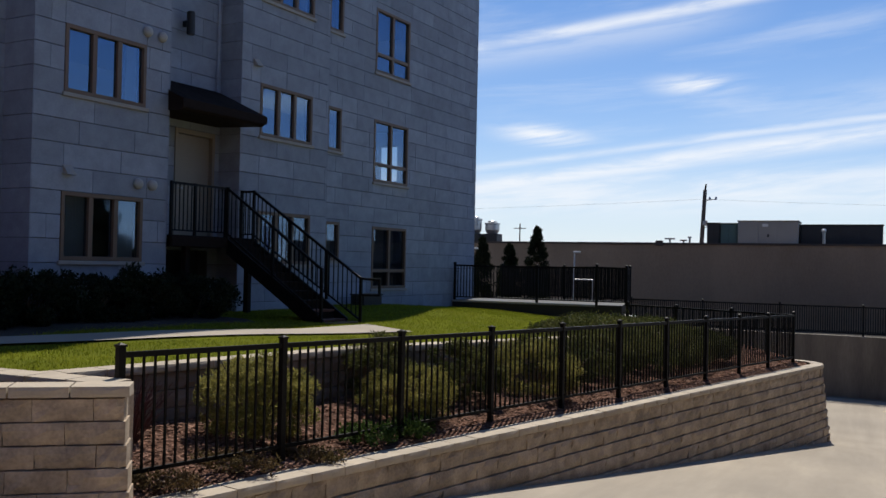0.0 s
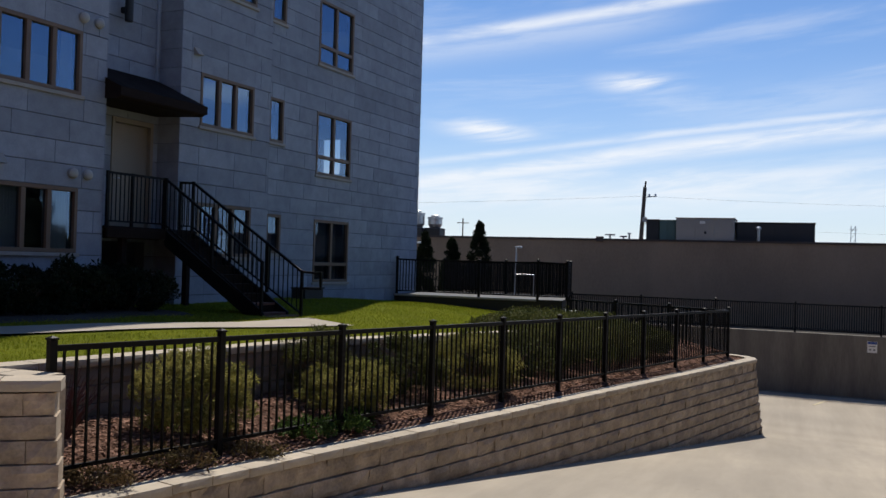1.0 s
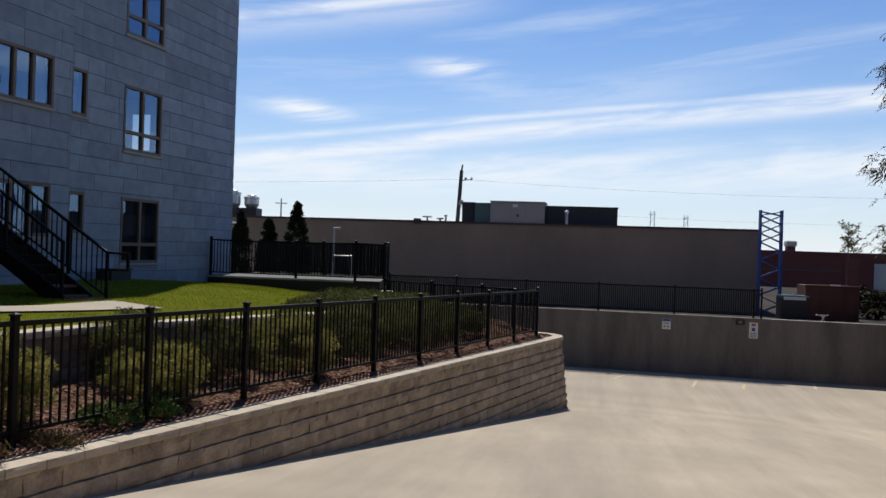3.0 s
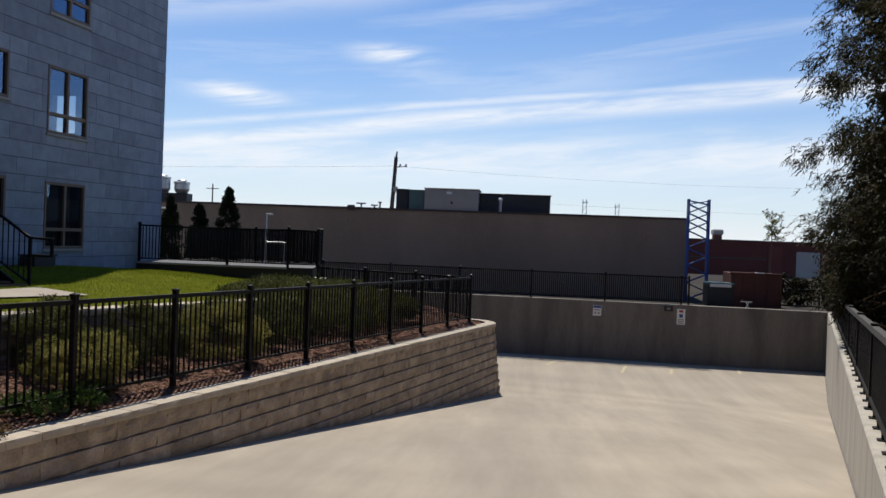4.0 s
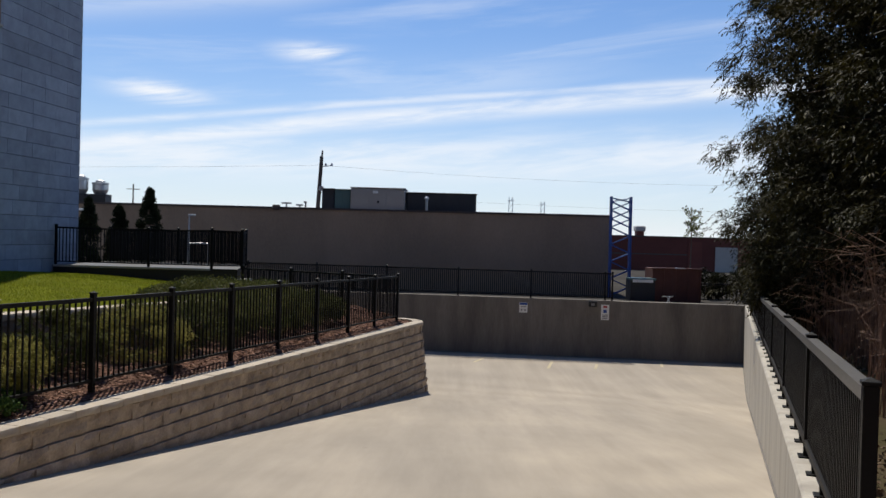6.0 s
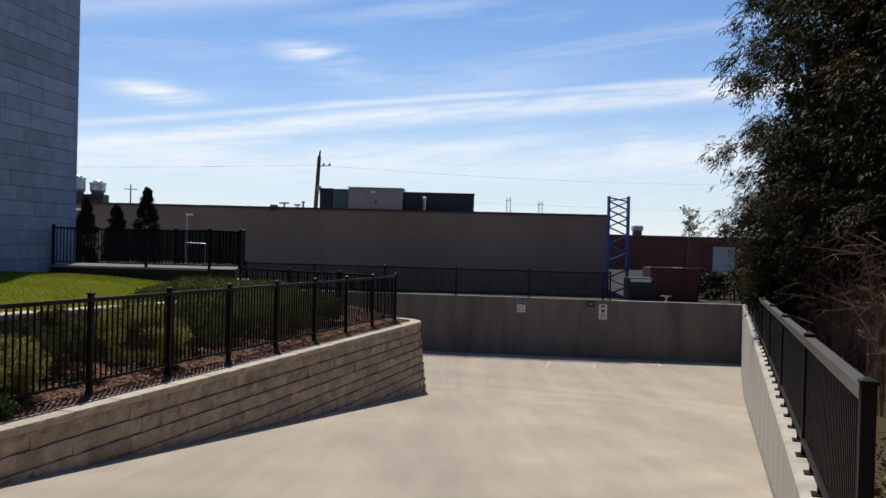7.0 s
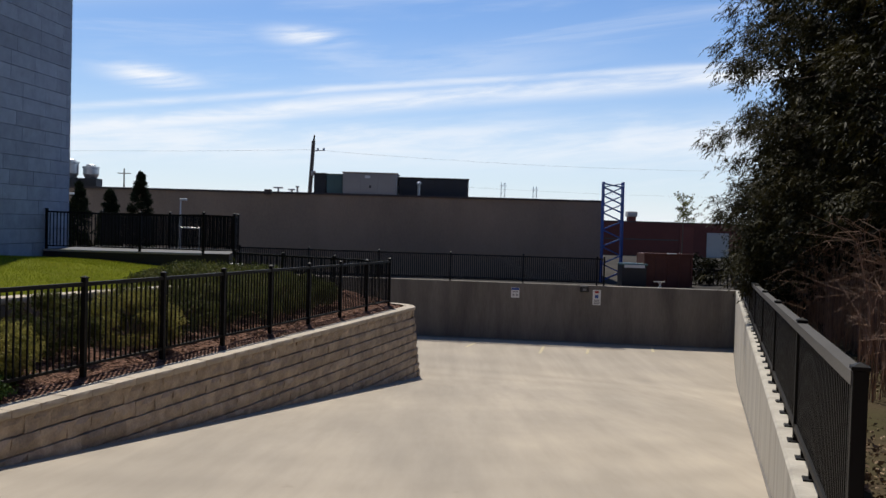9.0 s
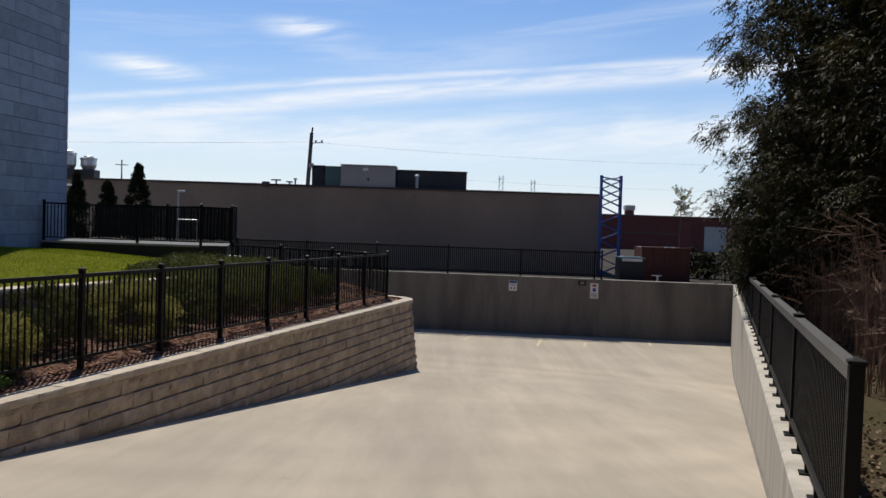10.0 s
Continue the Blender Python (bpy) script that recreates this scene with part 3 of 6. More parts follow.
while s < 13.6:
    z = edge_z(s) + 0.04
    p = Vector(fen(s, -1.68))
    piece("cap_stone", rng.choice(CAPS), plan_matrix(p, FENCE_D, z - 0.092), upper_wall)
    for course in range(4):
        q = Vector(fen(s + (0.22 if course % 2 else 0), -1.71 + 0.01 * course))
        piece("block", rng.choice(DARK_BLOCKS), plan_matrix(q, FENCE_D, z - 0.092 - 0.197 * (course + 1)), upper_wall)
    s += 0.45

# stepped corner wall at the head of the garden
corner_wall = thing("corner_wall", Matrix.Identity(4), "tan block corner wall with stepped end and cap stones", "retaining wall", kind="structure")
PIER = Vector((-5.36, 5.60))
PIER_D = Vector((0.80, 0.60))
PIER_R = Vector((PIER_D.y, -PIER_D.x))
for course in range(1, 8):
    z0 = 0.50 - 0.1 - 0.18 * course
    out = 0.016 * course
    u = out                        # start of the course beyond the corner
    for i in range(10):
        w = 0.225 if (i == 0 and course % 2) else 0.445
        q = PIER + PIER_D * (u - w / 2) + PIER_R * (out - 0.02)
        piece("block", rng.choice(BLOCKS), plan_matrix(q, PIER_D, z0) @ Matrix.Diagonal((w / 0.447, 1, 0.92, 1)), corner_wall)
        u -= w + 0.004
for i in range(9):
    q = PIER - PIER_D * (0.16 + 0.45 * i) + Vector((PIER_D.y, -PIER_D.x)) * 0.025
    piece("cap_stone", rng.choice(CAPS), plan_matrix(q, PIER_D, 0.408), corner_wall)
ARM_D = Vector((1.0, 0.02)).normalized()
for i in range(8):
    q = PIER + Vector((-0.45, 0.06)) - ARM_D * (0.45 * i)
    piece("cap_stone", rng.choice(CAPS), plan_matrix(q, ARM_D, 0.405), corner_wall)
    for course in range(1, 5):
        piece("block", rng.choice(BLOCKS), plan_matrix(q + Vector((0, 0.02)), ARM_D, 0.408 - 0.194 * course), corner_wall)
pier_core = [PIER - PIER_D * 0.1 + Vector((-PIER_D.y, PIER_D.x)) * 0.08, PIER - PIER_D * 4.3 + Vector((-PIER_D.y, PIER_D.x)) * 0.08]
poly = [(pier_core[0].x, pier_core[0].y), (pier_core[1].x, pier_core[1].y), (pier_core[1].x - 2.0, 5.5), (pier_core[0].x - 0.3, pier_core[0].y + 0.4)]
part("wall_core", prism(poly, -1.2, 0.25), MULCH_BED, corner_wall)

# lawn
bm = bmesh.new()
rows_ = []
for i in range(70):
    y = -14.0 + 41.2 * i / 69
    s_edge = (y - FENCE_O.y + 1.86 * FENCE_N.y) / FENCE_D.y
    xr = fen(s_edge, -1.86)[0] if y > 5.4 else -6.2 - (5.4 - y) * 0.5
    xf = FAC_O.x + (y - FAC_O.y) * FAC_D.x / FAC_D.y - 0.9
    if y > 23.6:
        xr = min(xr, -1.9 - (y - 23.6) * 1.55)
    rows_.append([bm.verts.new((xf + (xr - xf) * k / 24, y, lawn_z(xf + (xr - xf) * k / 24, y))) for k in range(25)])
for a, b in zip(rows_, rows_[1:]):
    for k in range(24):
        bm.faces.new((a[k], a[k + 1], b[k + 1], b[k]))
bmesh.ops.recalc_face_normals(bm, faces=bm.faces)
tagged(part("lawn", bm, GRASS_SOIL, smooth=True), "short green spring lawn beside the building", "lawn", kind="structure")


def in_path(x, y):
    a = Vector((x, y)) - Vector((-10.4, 8.7))
    t = Vector((0.37, 0.93)).normalized()
    u, v = a.dot(t), a.dot(Vector((t.y, -t.x)))
    return -8 < u < 6.9 and abs(v - 0.1) < 0.62


# concrete walk to the stair
bm = bmesh.new()
t_ = Vector((0.37, 0.93)).normalized()
r_ = Vector((t_.y, -t_.x))
rows_ = []
for i in range(26):
    u = -9 + 16.0 * i / 25
    w0, w1 = (-0.4, 0.5) if u < 5.2 else (-0.4 - (u - 5.2) * 0.25, 0.5 - (u - 5.2) * 0.05)
    row = []
    for k in range(4):
        p = Vector((-10.4, 8.7)) + t_ * u + r_ * (w0 + (w1 - w0) * k / 3)
        row.append(bm.verts.new((p.x, p.y, lawn_z(p.x, p.y) + 0.03)))
    rows_.append(row)
for a, b in zip(rows_, rows_[1:]):
    for k in range(3):
        bm.faces.new((a[k], a[k + 1], b[k + 1], b[k]))
bmesh.ops.recalc_face_normals(bm, faces=bm.faces)
tagged(part("walkway", bm, CONCRETE), "narrow pale concrete walkway across the lawn", "walkway", kind="structure")

# grass blades
verts, faces = [], []
for i in range(85000):
    y = rng.uniform(5.5, 26.5)
    s_edge = (y - FENCE_O.y + 1.86 * FENCE_N.y) / FENCE_D.y
    xr = fen(s_edge, -1.9)[0]
    if y > 23.6:
        xr = min(xr, -1.9 - (y - 23.6) * 1.55)
    xf = FAC_O.x + (y - FAC_O.y) * FAC_D.x / FAC_D.y + 0.1
    x = rng.uniform(xf, xr)
    if in_path(x, y):
        continue
    z = lawn_z(x, y)
    h, a, w = rng.uniform(0.018, 0.042), rng.uniform(0, math.tau), rng.uniform(0.004, 0.008)
    lean = rng.uniform(0, 0.025)
    la = rng.uniform(0, math.tau)
    n0 = len(verts)
    verts += [(x - w * math.cos(a), y - w * math.sin(a), z - 0.004), (x + w * math.cos(a), y + w * math.sin(a), z - 0.004),
              (x + lean * math.cos(la), y + lean * math.sin(la), z + h)]
    faces.append((n0, n0 + 1, n0 + 2))
tagged(scatter_mesh("grass", verts, faces, GRASS), "short green grass blades on the lawn", "grass", kind="stuff")


# wall along the ramp, poured concrete
def ramp_wall_z(y):
    return -0.27 - 0.0125 * (y - 6)


bm = bmesh.new()
rings = []
for y in [-14, -6, 0, 4, 8, 12, 16, 20, 24, 28, 32.6]:
    zt = ramp_wall_z(y) if y > 0 else ramp_wall_z(0)
    ring = []
    for off, z in ((0.0, -3.0), (0.0, zt - 0.02), (0.02, zt), (0.42, zt), (0.44, zt - 0.02), (0.44, -3.0)):
        x, yy = rw(y, off)
        ring.append(bm.verts.new((x, yy, z)))
    rings.append(ring)
for a, b in zip(rings, rings[1:]):
    for k in range(6):
        bm.faces.new((a[k], b[k], b[(k + 1) % 6], a[(k + 1) % 6]))
bm.faces.new(rings[0])
bm.faces.new(rings[-1][::-1])
bmesh.ops.recalc_face_normals(bm, faces=bm.faces)
tagged(part("ramp_wall", bm, WALL_CONC), "grey poured concrete wall along the ramp", "retaining wall", kind="structure")

# thin dark joint where the slab meets that wall
bm = bmesh.new()
for y0, y1 in zip(ys[4:], ys[5:]):
    if y1 < 33:
        a, b = rw(y0, -0.012), rw(y1, -0.012)
        bar(bm, (*a, slab_top(y0) + 0.003), (*b, slab_top(y1) + 0.003), 0.028, 0.012)
bmesh.ops.recalc_face_normals(bm, faces=bm.faces)
tagged(part("expansion_joint", bm, SHADE_JOINT), "thin dark joint at the wall foot", "joint", kind="structure")

# bank behind that wall
bm = bmesh.new()
rows_ = []
for i in range(50):
    y = -30 + 64.0 * i / 49
    row = []
    for k in range(12):
        off = 0.40 + 16.0 * (k / 11) ** 1.6
        x, yy = rw(y, off)
        row.append(bm.verts.new((x, yy, (ramp_wall_z(max(0, y)) - 0.06) + 0.02 * off + 0.12 * noise.noise((x * 0.7, yy * 0.7, 1)) * min(1, off))))
    rows_.append(row)
for a, b in zip(rows_, rows_[1:]):
    for k in range(11):
        bm.faces.new((a[k], a[k + 1], b[k + 1], b[k]))
bmesh.ops.recalc_face_normals(bm, faces=bm.faces)
tagged(part("bank", bm, EARTH, smooth=True), "brown leaf-littered bank under the trees", "bank", kind="structure")

# far court wall
FAR_A, FAR_B = Vector((-12.0, 34.95)), Vector((10.55, 32.63))
FAR_T = (FAR_B - FAR_A).normalized()
FAR_N = Vector((FAR_T.y, -FAR_T.x))
court_wall = thing("court_wall", Matrix.Identity(4), "stained grey poured concrete wall closing the court, darkened for shade", "retaining wall", kind="structure")
n = 6
for i in range(n):
    a = FAR_A + (FAR_B - FAR_A) * (i / n)
    b = FAR_A + (FAR_B - FAR_A) * ((i + 1) / n)
    back = -FAR_N * 0.42
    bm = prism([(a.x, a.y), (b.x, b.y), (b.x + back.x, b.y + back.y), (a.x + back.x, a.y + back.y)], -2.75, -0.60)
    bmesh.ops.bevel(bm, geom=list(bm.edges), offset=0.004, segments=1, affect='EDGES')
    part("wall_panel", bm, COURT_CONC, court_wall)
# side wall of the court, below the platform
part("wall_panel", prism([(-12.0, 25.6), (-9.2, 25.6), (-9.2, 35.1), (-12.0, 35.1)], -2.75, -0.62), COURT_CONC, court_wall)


def far(s, off=0.0):
    p = FAR_A + FAR_T * s + FAR_N * off
    return p.x, p.y


# dark strip laid on the slab as the court wall's painted foot shadow
a, b = Vector(far(0.1, 0.30)), Vector(far(22.55, 0.30))
c, d2 = Vector(far(22.55, -0.02)), Vector(far(0.1, -0.02))
tagged(part("foot_shade_strip", prism([tuple(a), tuple(b), tuple(c), tuple(d2)], -2.7, -2.644), SHADE_JOINT), "dark strip painting shade along the court wall foot", "gutter", kind="structure")


# signs and a flood light on the court wall
def wall_sign(x, z0, z1, w, blocks, label):
    s = (x - FAR_A.x) / FAR_T.x
    m = Matrix.Translation((*far(s, 0.012), 0)) @ Matrix.Rotation(math.atan2(FAR_T.y, FAR_T.x), 4, 'Z')
    e = thing("parking_sign", m, label, "sign", "signs on the court wall")
    part("plate", box(-w / 2, w / 2, -0.006, 0.006, z0, z1, 0.002), WHITE, e)
    for name, mat, x0, x1, a, b in blocks:
        part(name, box(x0, x1, -0.011, -0.006, a, b), mat, e)


SIGN_BLUE = material("sign_blue", (0.03, 0.08, 0.3), 0.4, vary=0.05, bump=0)
SIGN_RED = material("sign_red", (0.4, 0.04, 0.04), 0.4, vary=0.05, bump=0)
SIGN_GREY = material("sign_grey", (0.2, 0.2, 0.2), 0.5, vary=0.05, bump=0)
wall_sign(2.56, -1.13, -0.76, 0.30, [("header", SIGN_BLUE, -.14, .14, -.85, -.77), ("text_bar", SIGN_GREY, -.09, -.03, -1.06, -1.0),
                                     ("text_bar", SIGN_GREY, .03, .09, -1.06, -1.0), ("text_bar", SIGN_GREY, -.1, .1, -.93, -.9)],
          "small white sign with blue header on concrete")
ring = lathe([(0.075, 0), (0.09, 0), (0.09, 0.004), (0.075, 0.004)], 20)
wall_sign(5.48, -1.29, -0.74, 0.29, [("symbol", SIGN_BLUE, -.06, .06, -1.04, -.92), ("symbol", SIGN_RED, -.07, .07, -.86, -.78),
                                     ("text_bar", SIGN_GREY, -.1, .1, -1.13, -1.1), ("text_bar", SIGN_GREY, -.1, .1, -1.19, -1.16), ("text_bar", SIGN_GREY, -.1, .1, -1.25, -1.22)],
          "tall white parking sign with red and blue symbols")
ring.free()
s = (5.04 - FAR_A.x) / FAR_T.x
m = Matrix.Translation((*far(s, 0.0), -0.73)) @ Matrix.Rotation(math.atan2(FAR_T.y, FAR_T.x), 4, 'Z')
e = thing("wall_light", m, "small black wall light on the concrete wall", "light fixture")
part("housing", box(-.15, .15, -.12, 0, -.1, .1, .015), CHARCOAL, e)
part("lens", box(-.06, .06, -.126, -.12, -.05, .03), SIGN_GREY, e)


# ---- fences ----
CUBES = {}


def shared_box(name, w, d_, h, mat, bevel=0.0):
    key = (name, round(w, 3), round(d_, 3), round(h, 3), mat.name)
    if key not in CUBES:
        bm = box(-w / 2, w / 2, -d_ / 2, d_ / 2, 0, h, bevel)
        me = bpy.data.meshes.new(name)
        bm.to_mesh(me)
        bm.free()
        me.materials.append(mat)
        CUBES[key] = me
    return CUBES[key]


def post_cap_mesh(w, mat):
    key = ("post_cap", round(w, 3), mat.name)
    if key not in CUBES:
        bm = box(-w * .62, w * .62, -w * .62, w * .62, 0, w * .28, 0.003)
        top = [bm.verts.new((w * .5 * i, w * .5 * j, w * .28)) for i, j in ((-1, -1), (1, -1), (1, 1), (-1, 1))]
        tip = bm.verts.new((0, 0, w * .55))
        for i in range(4):
            bm.faces.new((top[i], top[(i + 1) % 4], tip))
        me = bpy.data.meshes.new("post_cap")
        bm.to_mesh(me)
        bm.free()
        me.materials.append(mat)
        CUBES[key] = me
    return CUBES[key]


def fence(name, pts, label, group="", gap=0.115, post=0.076, rail=(0.045, 0.05), picket=0.019, low=0.1, drop=0.07, skip_posts=(), foot=None, second_rail=None, rail_mat=None):
    """pts: x, y, base height, top height at each post."""
    x0, y0, z0, _ = pts[0]
    e = thing(name, Matrix.Translation((x0, y0, z0)), label, "fence", group)
    org = Vector((x0, y0, z0))
    for i, (x, y, zb, zt) in enumerate(pts):
        t = Vector(pts[min(i + 1, len(pts) - 1)][:2]) - Vector(pts[max(i - 1, 0)][:2])
        m = Matrix.Translation(Vector((x, y, zb)) - org) @ Matrix.Rotation(math.atan2(t.y, t.x), 4, 'Z')
        if i not in skip_posts:
            p = piece("post", shared_box("post", post, post, zt - zb, BLACK, 0.004), m, e)
            piece("post_cap", post_cap_mesh(post, BLACK), Matrix.Translation((0, 0, zt - zb)), p)
            if foot:
                piece("base_plate", shared_box("base_plate", foot, foot, 0.014, BLACK, 0.003), Matrix.Identity(4), p)
    for a, b in zip(pts, pts[1:]):
        A, B = Vector(a[:3]) - org, Vector(b[:3]) - org
        ta, tb = Vector((0, 0, a[3] - a[2] - drop)), Vector((0, 0, b[3] - b[2] - drop))
        la = Vector((0, 0, low))
        part("top_rail", bar_bm(A + ta, B + tb, rail[0], rail[1]), rail_mat or BLACK, e)
        part("bottom_rail", bar_bm(A + la, B + la, rail[0] * .8, rail[1] * .7), BLACK, e)
        if second_rail:
            part("middle_rail", bar_bm(A + ta - Vector((0, 0, second_rail)), B + tb - Vector((0, 0, second_rail)), rail[0] * .8, rail[1] * .6), BLACK, e)
        length = (B - A).to_2d().length
        n = max(2, round(length / gap))
        t = B - A
        h = min(ta.z, tb.z) - low
        for k in range(1, n):
            f = k / n
            p = A.lerp(B, f) + la
            m = Matrix.Translation(p) @ Matrix.Rotation(math.atan2(t.y, t.x), 4, 'Z')
            piece("picket", shared_box("picket", picket, picket, round(h, 2), BLACK), m, e)
    return e


pts = []
for k in range(-1, 10):
    s = 1.83 * k
    pts.append((*fen(s), cap_z(s) - 0.05, 0.735 - 0.0122 * s))
fence("garden_fence", pts, "black metal picket fence with capped posts on the garden wall", foot=0.12, low=0.21, post=0.066)
ret = [(-1.44, 23.79)] + [(-1.44 - 1.56 * i, 23.79 + 0.93 * i) for i in range(1, 4)]
fence("garden_fence", [(x, y, -0.70, 0.53) for x, y in ret], "black metal picket fence turning back along the garden end", foot=0.12, skip_posts=(0,))

pts = [(*rw(y, 0.14), ramp_wall_z(y), 0.893 - 0.0265 * (y - 2.2)) for y in (4.62, 7.95, 11.25, 14.55, 17.8, 21.15, 24.5, 27.85, 31.2)]
ramp_fence = fence("ramp_fence", pts, "black metal picket fence with broad top rail on the ramp wall", gap=0.08, post=0.074, rail_mat=RAIL_GREY, rail=(0.085, 0.07), picket=0.028, low=0.13, drop=0.045, foot=0.16)
org = Vector(pts[0][:3])
y = 5.33
while y < 31:
    x, yy = rw(y, 0.14)
    m = Matrix.Translation(Vector((x, yy, ramp_wall_z(y))) - org) @ Matrix.Rotation(math.atan2(RW_D.y, RW_D.x), 4, 'Z')
    f = piece("bracket", shared_box("bracket", 0.05, 0.05, 0.13, BLACK), m, ramp_fence)
    piece("base_plate", shared_box("base_plate", 0.13, 0.13, 0.014, BLACK, 0.003), Matrix.Identity(4), f)
    y += 0.655

n = 7
pts = []
for i in range(n + 1):
    s = 1.5 + i * 3.15 * 0.85
    x, y = far(s, -0.22)
    if x < 5.75:
        pts.append((x, y, -0.60, 0.44))
pts.append((5.75, far((5.75 - FAR_A.x) / FAR_T.x, -0.22)[1], -0.60, 0.44))
fence("court_fence", pts, "black metal picket fence on top of the court wall", gap=0.075, post=0.06, picket=0.030)

fence("yard_fence", [(9.15, 34.6, -0.64, 0.12), (10.6, 34.5, -0.64, 0.12)], "thin rusty metal fence in the yard beyond the wall", gap=0.13, post=0.05, picket=0.02)

# planting bed along the facade, its near-black soil painting the building's shade
bm = bmesh.new()
rows_ = []
for i in range(30):
    s = -20.0 + 11.6 * i / 29
    row = []
    for k in range(7):
        off = 0.05 + (2.55 + 0.15 * math.sin(i * 0.9)) * k / 6
        x, y = fac(s, off)
        row.append(bm.verts.new((x, y, lawn_z(x, y) + (0.045 if k < 6 else -0.02))))
    rows_.append(row)
for a, b in zip(rows_, rows_[1:]):
    for k in range(6):
        bm.faces.new((a[k], a[k + 1], b[k + 1], b[k]))
bmesh.ops.recalc_face_normals(bm, faces=bm.faces)
tagged(part("facade_bed", bm, SOIL, smooth=True), "soil planting bed along the building, near-black for its shade", "planting bed", kind="structure")

# plain unseen wall added behind the viewer to cut sky fill light
part_ob = part("street_wall", box(-34, 16, -15.5, -15.0, -0.4, 10.5), REDBRICK)
tagged(part_ob, "plain dark wall added behind the viewer to block sky light", "wall", kind="structure")


# ---- apartment building ----
FAC_M = frame_matrix(FAC_O, FAC_D)          # local x along the facade, local -y outwards
apartment = thing("apartment_building", FAC_M, "tall apartment building clad in grey rectangular panels", "building")
TOP = 17.4
ROWS3 = (1.42, 4.30, 7.40)
WIN3 = [(a, a + 1.17) for a in (1.45, 4.30, 7.36)]
WIN2 = [(0.82, 2.52), (3.75, 5.46), (6.77, 8.53)]
NARROW = [(1.56, 2.55), (4.37, 5.49), (7.43, 8.52)]
for rows in (WIN3, WIN2, NARROW):
    for k in range(1):
        rows.append((rows[2][0] + 3.05 * (k + 1), rows[2][1] + 3.05 * (k + 1)))
SECTIONS = [   # s0, s1, off, openings as (kind, s0, s1, z0, z1)
    (-22.0, -11.93, 0.0, []),
    (-11.93, -8.98, 0.75, [("three", -11.35, -9.57, a, b) for a, b in WIN3]),
    (-8.98, -6.56, -0.20, [("door", -7.88, -6.72, 1.98, 4.24), ("void", -8.75, -6.85, 0.25, 1.70)]),
    (-6.56, -3.43, 0.40, [("three", -5.95, -4.06, a, b) for a, b in WIN3]),
    (-3.43, 5.33, 0.0, [("one", -2.92, -2.30, a, b) for a, b in NARROW] + [("two", -0.77, 1.01, a, b) for a, b in WIN2]),
]


def minus(rects, hole):
    out = []
    a, b, c, d_ = hole
    for x0, x1, z0, z1 in rects:
        if a >= x1 or b <= x0 or c >= z1 or d_ <= z0:
            out.append((x0, x1, z0, z1))
            continue
        if x0 < a:
            out.append((x0, a, z0, z1))
        if b < x1:
            out.append((b, x1, z0, z1))
        if z0 < c:
            out.append((max(x0, a), min(x1, b), z0, c))
        if d_ < z1:
            out.append((max(x0, a), min(x1, b), d_, z1))
    return out


for s0, s1, off, holes in SECTIONS:
    rects = [(s0, s1, -0.6, TOP)]
    for _, a, b, c, d_ in holes:
        rects = minus(rects, (a, b, c, d_))
    bm = bmesh.new()
    for x0, x1, z0, z1 in rects:
        add_box(bm, x0, x1, -off + 0.012, -off + 0.26, z0, z1)
    part("wall", bm, JOINT, apartment)
END_WINDOW, NOWHERE = (2.9, 3.72, 4.36, 5.58), (90.0, 91.0, 90.0, 91.0)     # depth and height of a window in the end wall
# returns between the planes, end wall, back, roof and floors
SIDES = [(-11.93, 0.0, 0.75, -1), (-8.98, -0.2, 0.75, 1), (-6.56, -0.2, 0.40, -1), (-3.43, 0.0, 0.40, 1), (5.33, -14.0, 0.0, 1), (-22.0, -14.0, 0.0, -1)]
for s, o0, o1, side in SIDES:
    a, b = (s - 0.012 - 0.24, s - 0.012) if side > 0 else (s + 0.012, s + 0.012 + 0.24)
    bm = bmesh.new()
    for y0, y1, z0, z1 in minus([(-o1 + 0.03, -o0 + 0.02, -0.6, TOP)], END_WINDOW if s > 5 else NOWHERE):
        add_box(bm, a, b, y0, y1, z0, z1)
    part("wall", bm, JOINT, apartment)
part("wall", box(-21.9, 5.3, 13.8, 14.05, -0.6, TOP), JOINT, apartment)
bm = bmesh.new()
add_box(bm, -22.1, 5.38, -0.06, 14.1, TOP, TOP + 0.3)
add_box(bm, -12.0, -8.9, -0.82, -0.06, TOP, TOP + 0.3)
add_box(bm, -6.65, -3.36, -0.47, -0.06, TOP, TOP + 0.3)
part("roof", bm, COPING, apartment)
for z in (0.2, 3.15, 6.2, 9.4, 12.45):
    part("floor_slab", box(-21.6, 5.0, 0.35, 13.7, z - 0.15, z), ROOM, apartment)
part("inner_wall", box(-21.6, 5.0, 4.0, 4.1, 0.0, TOP - 0.1), ROOM, apartment)


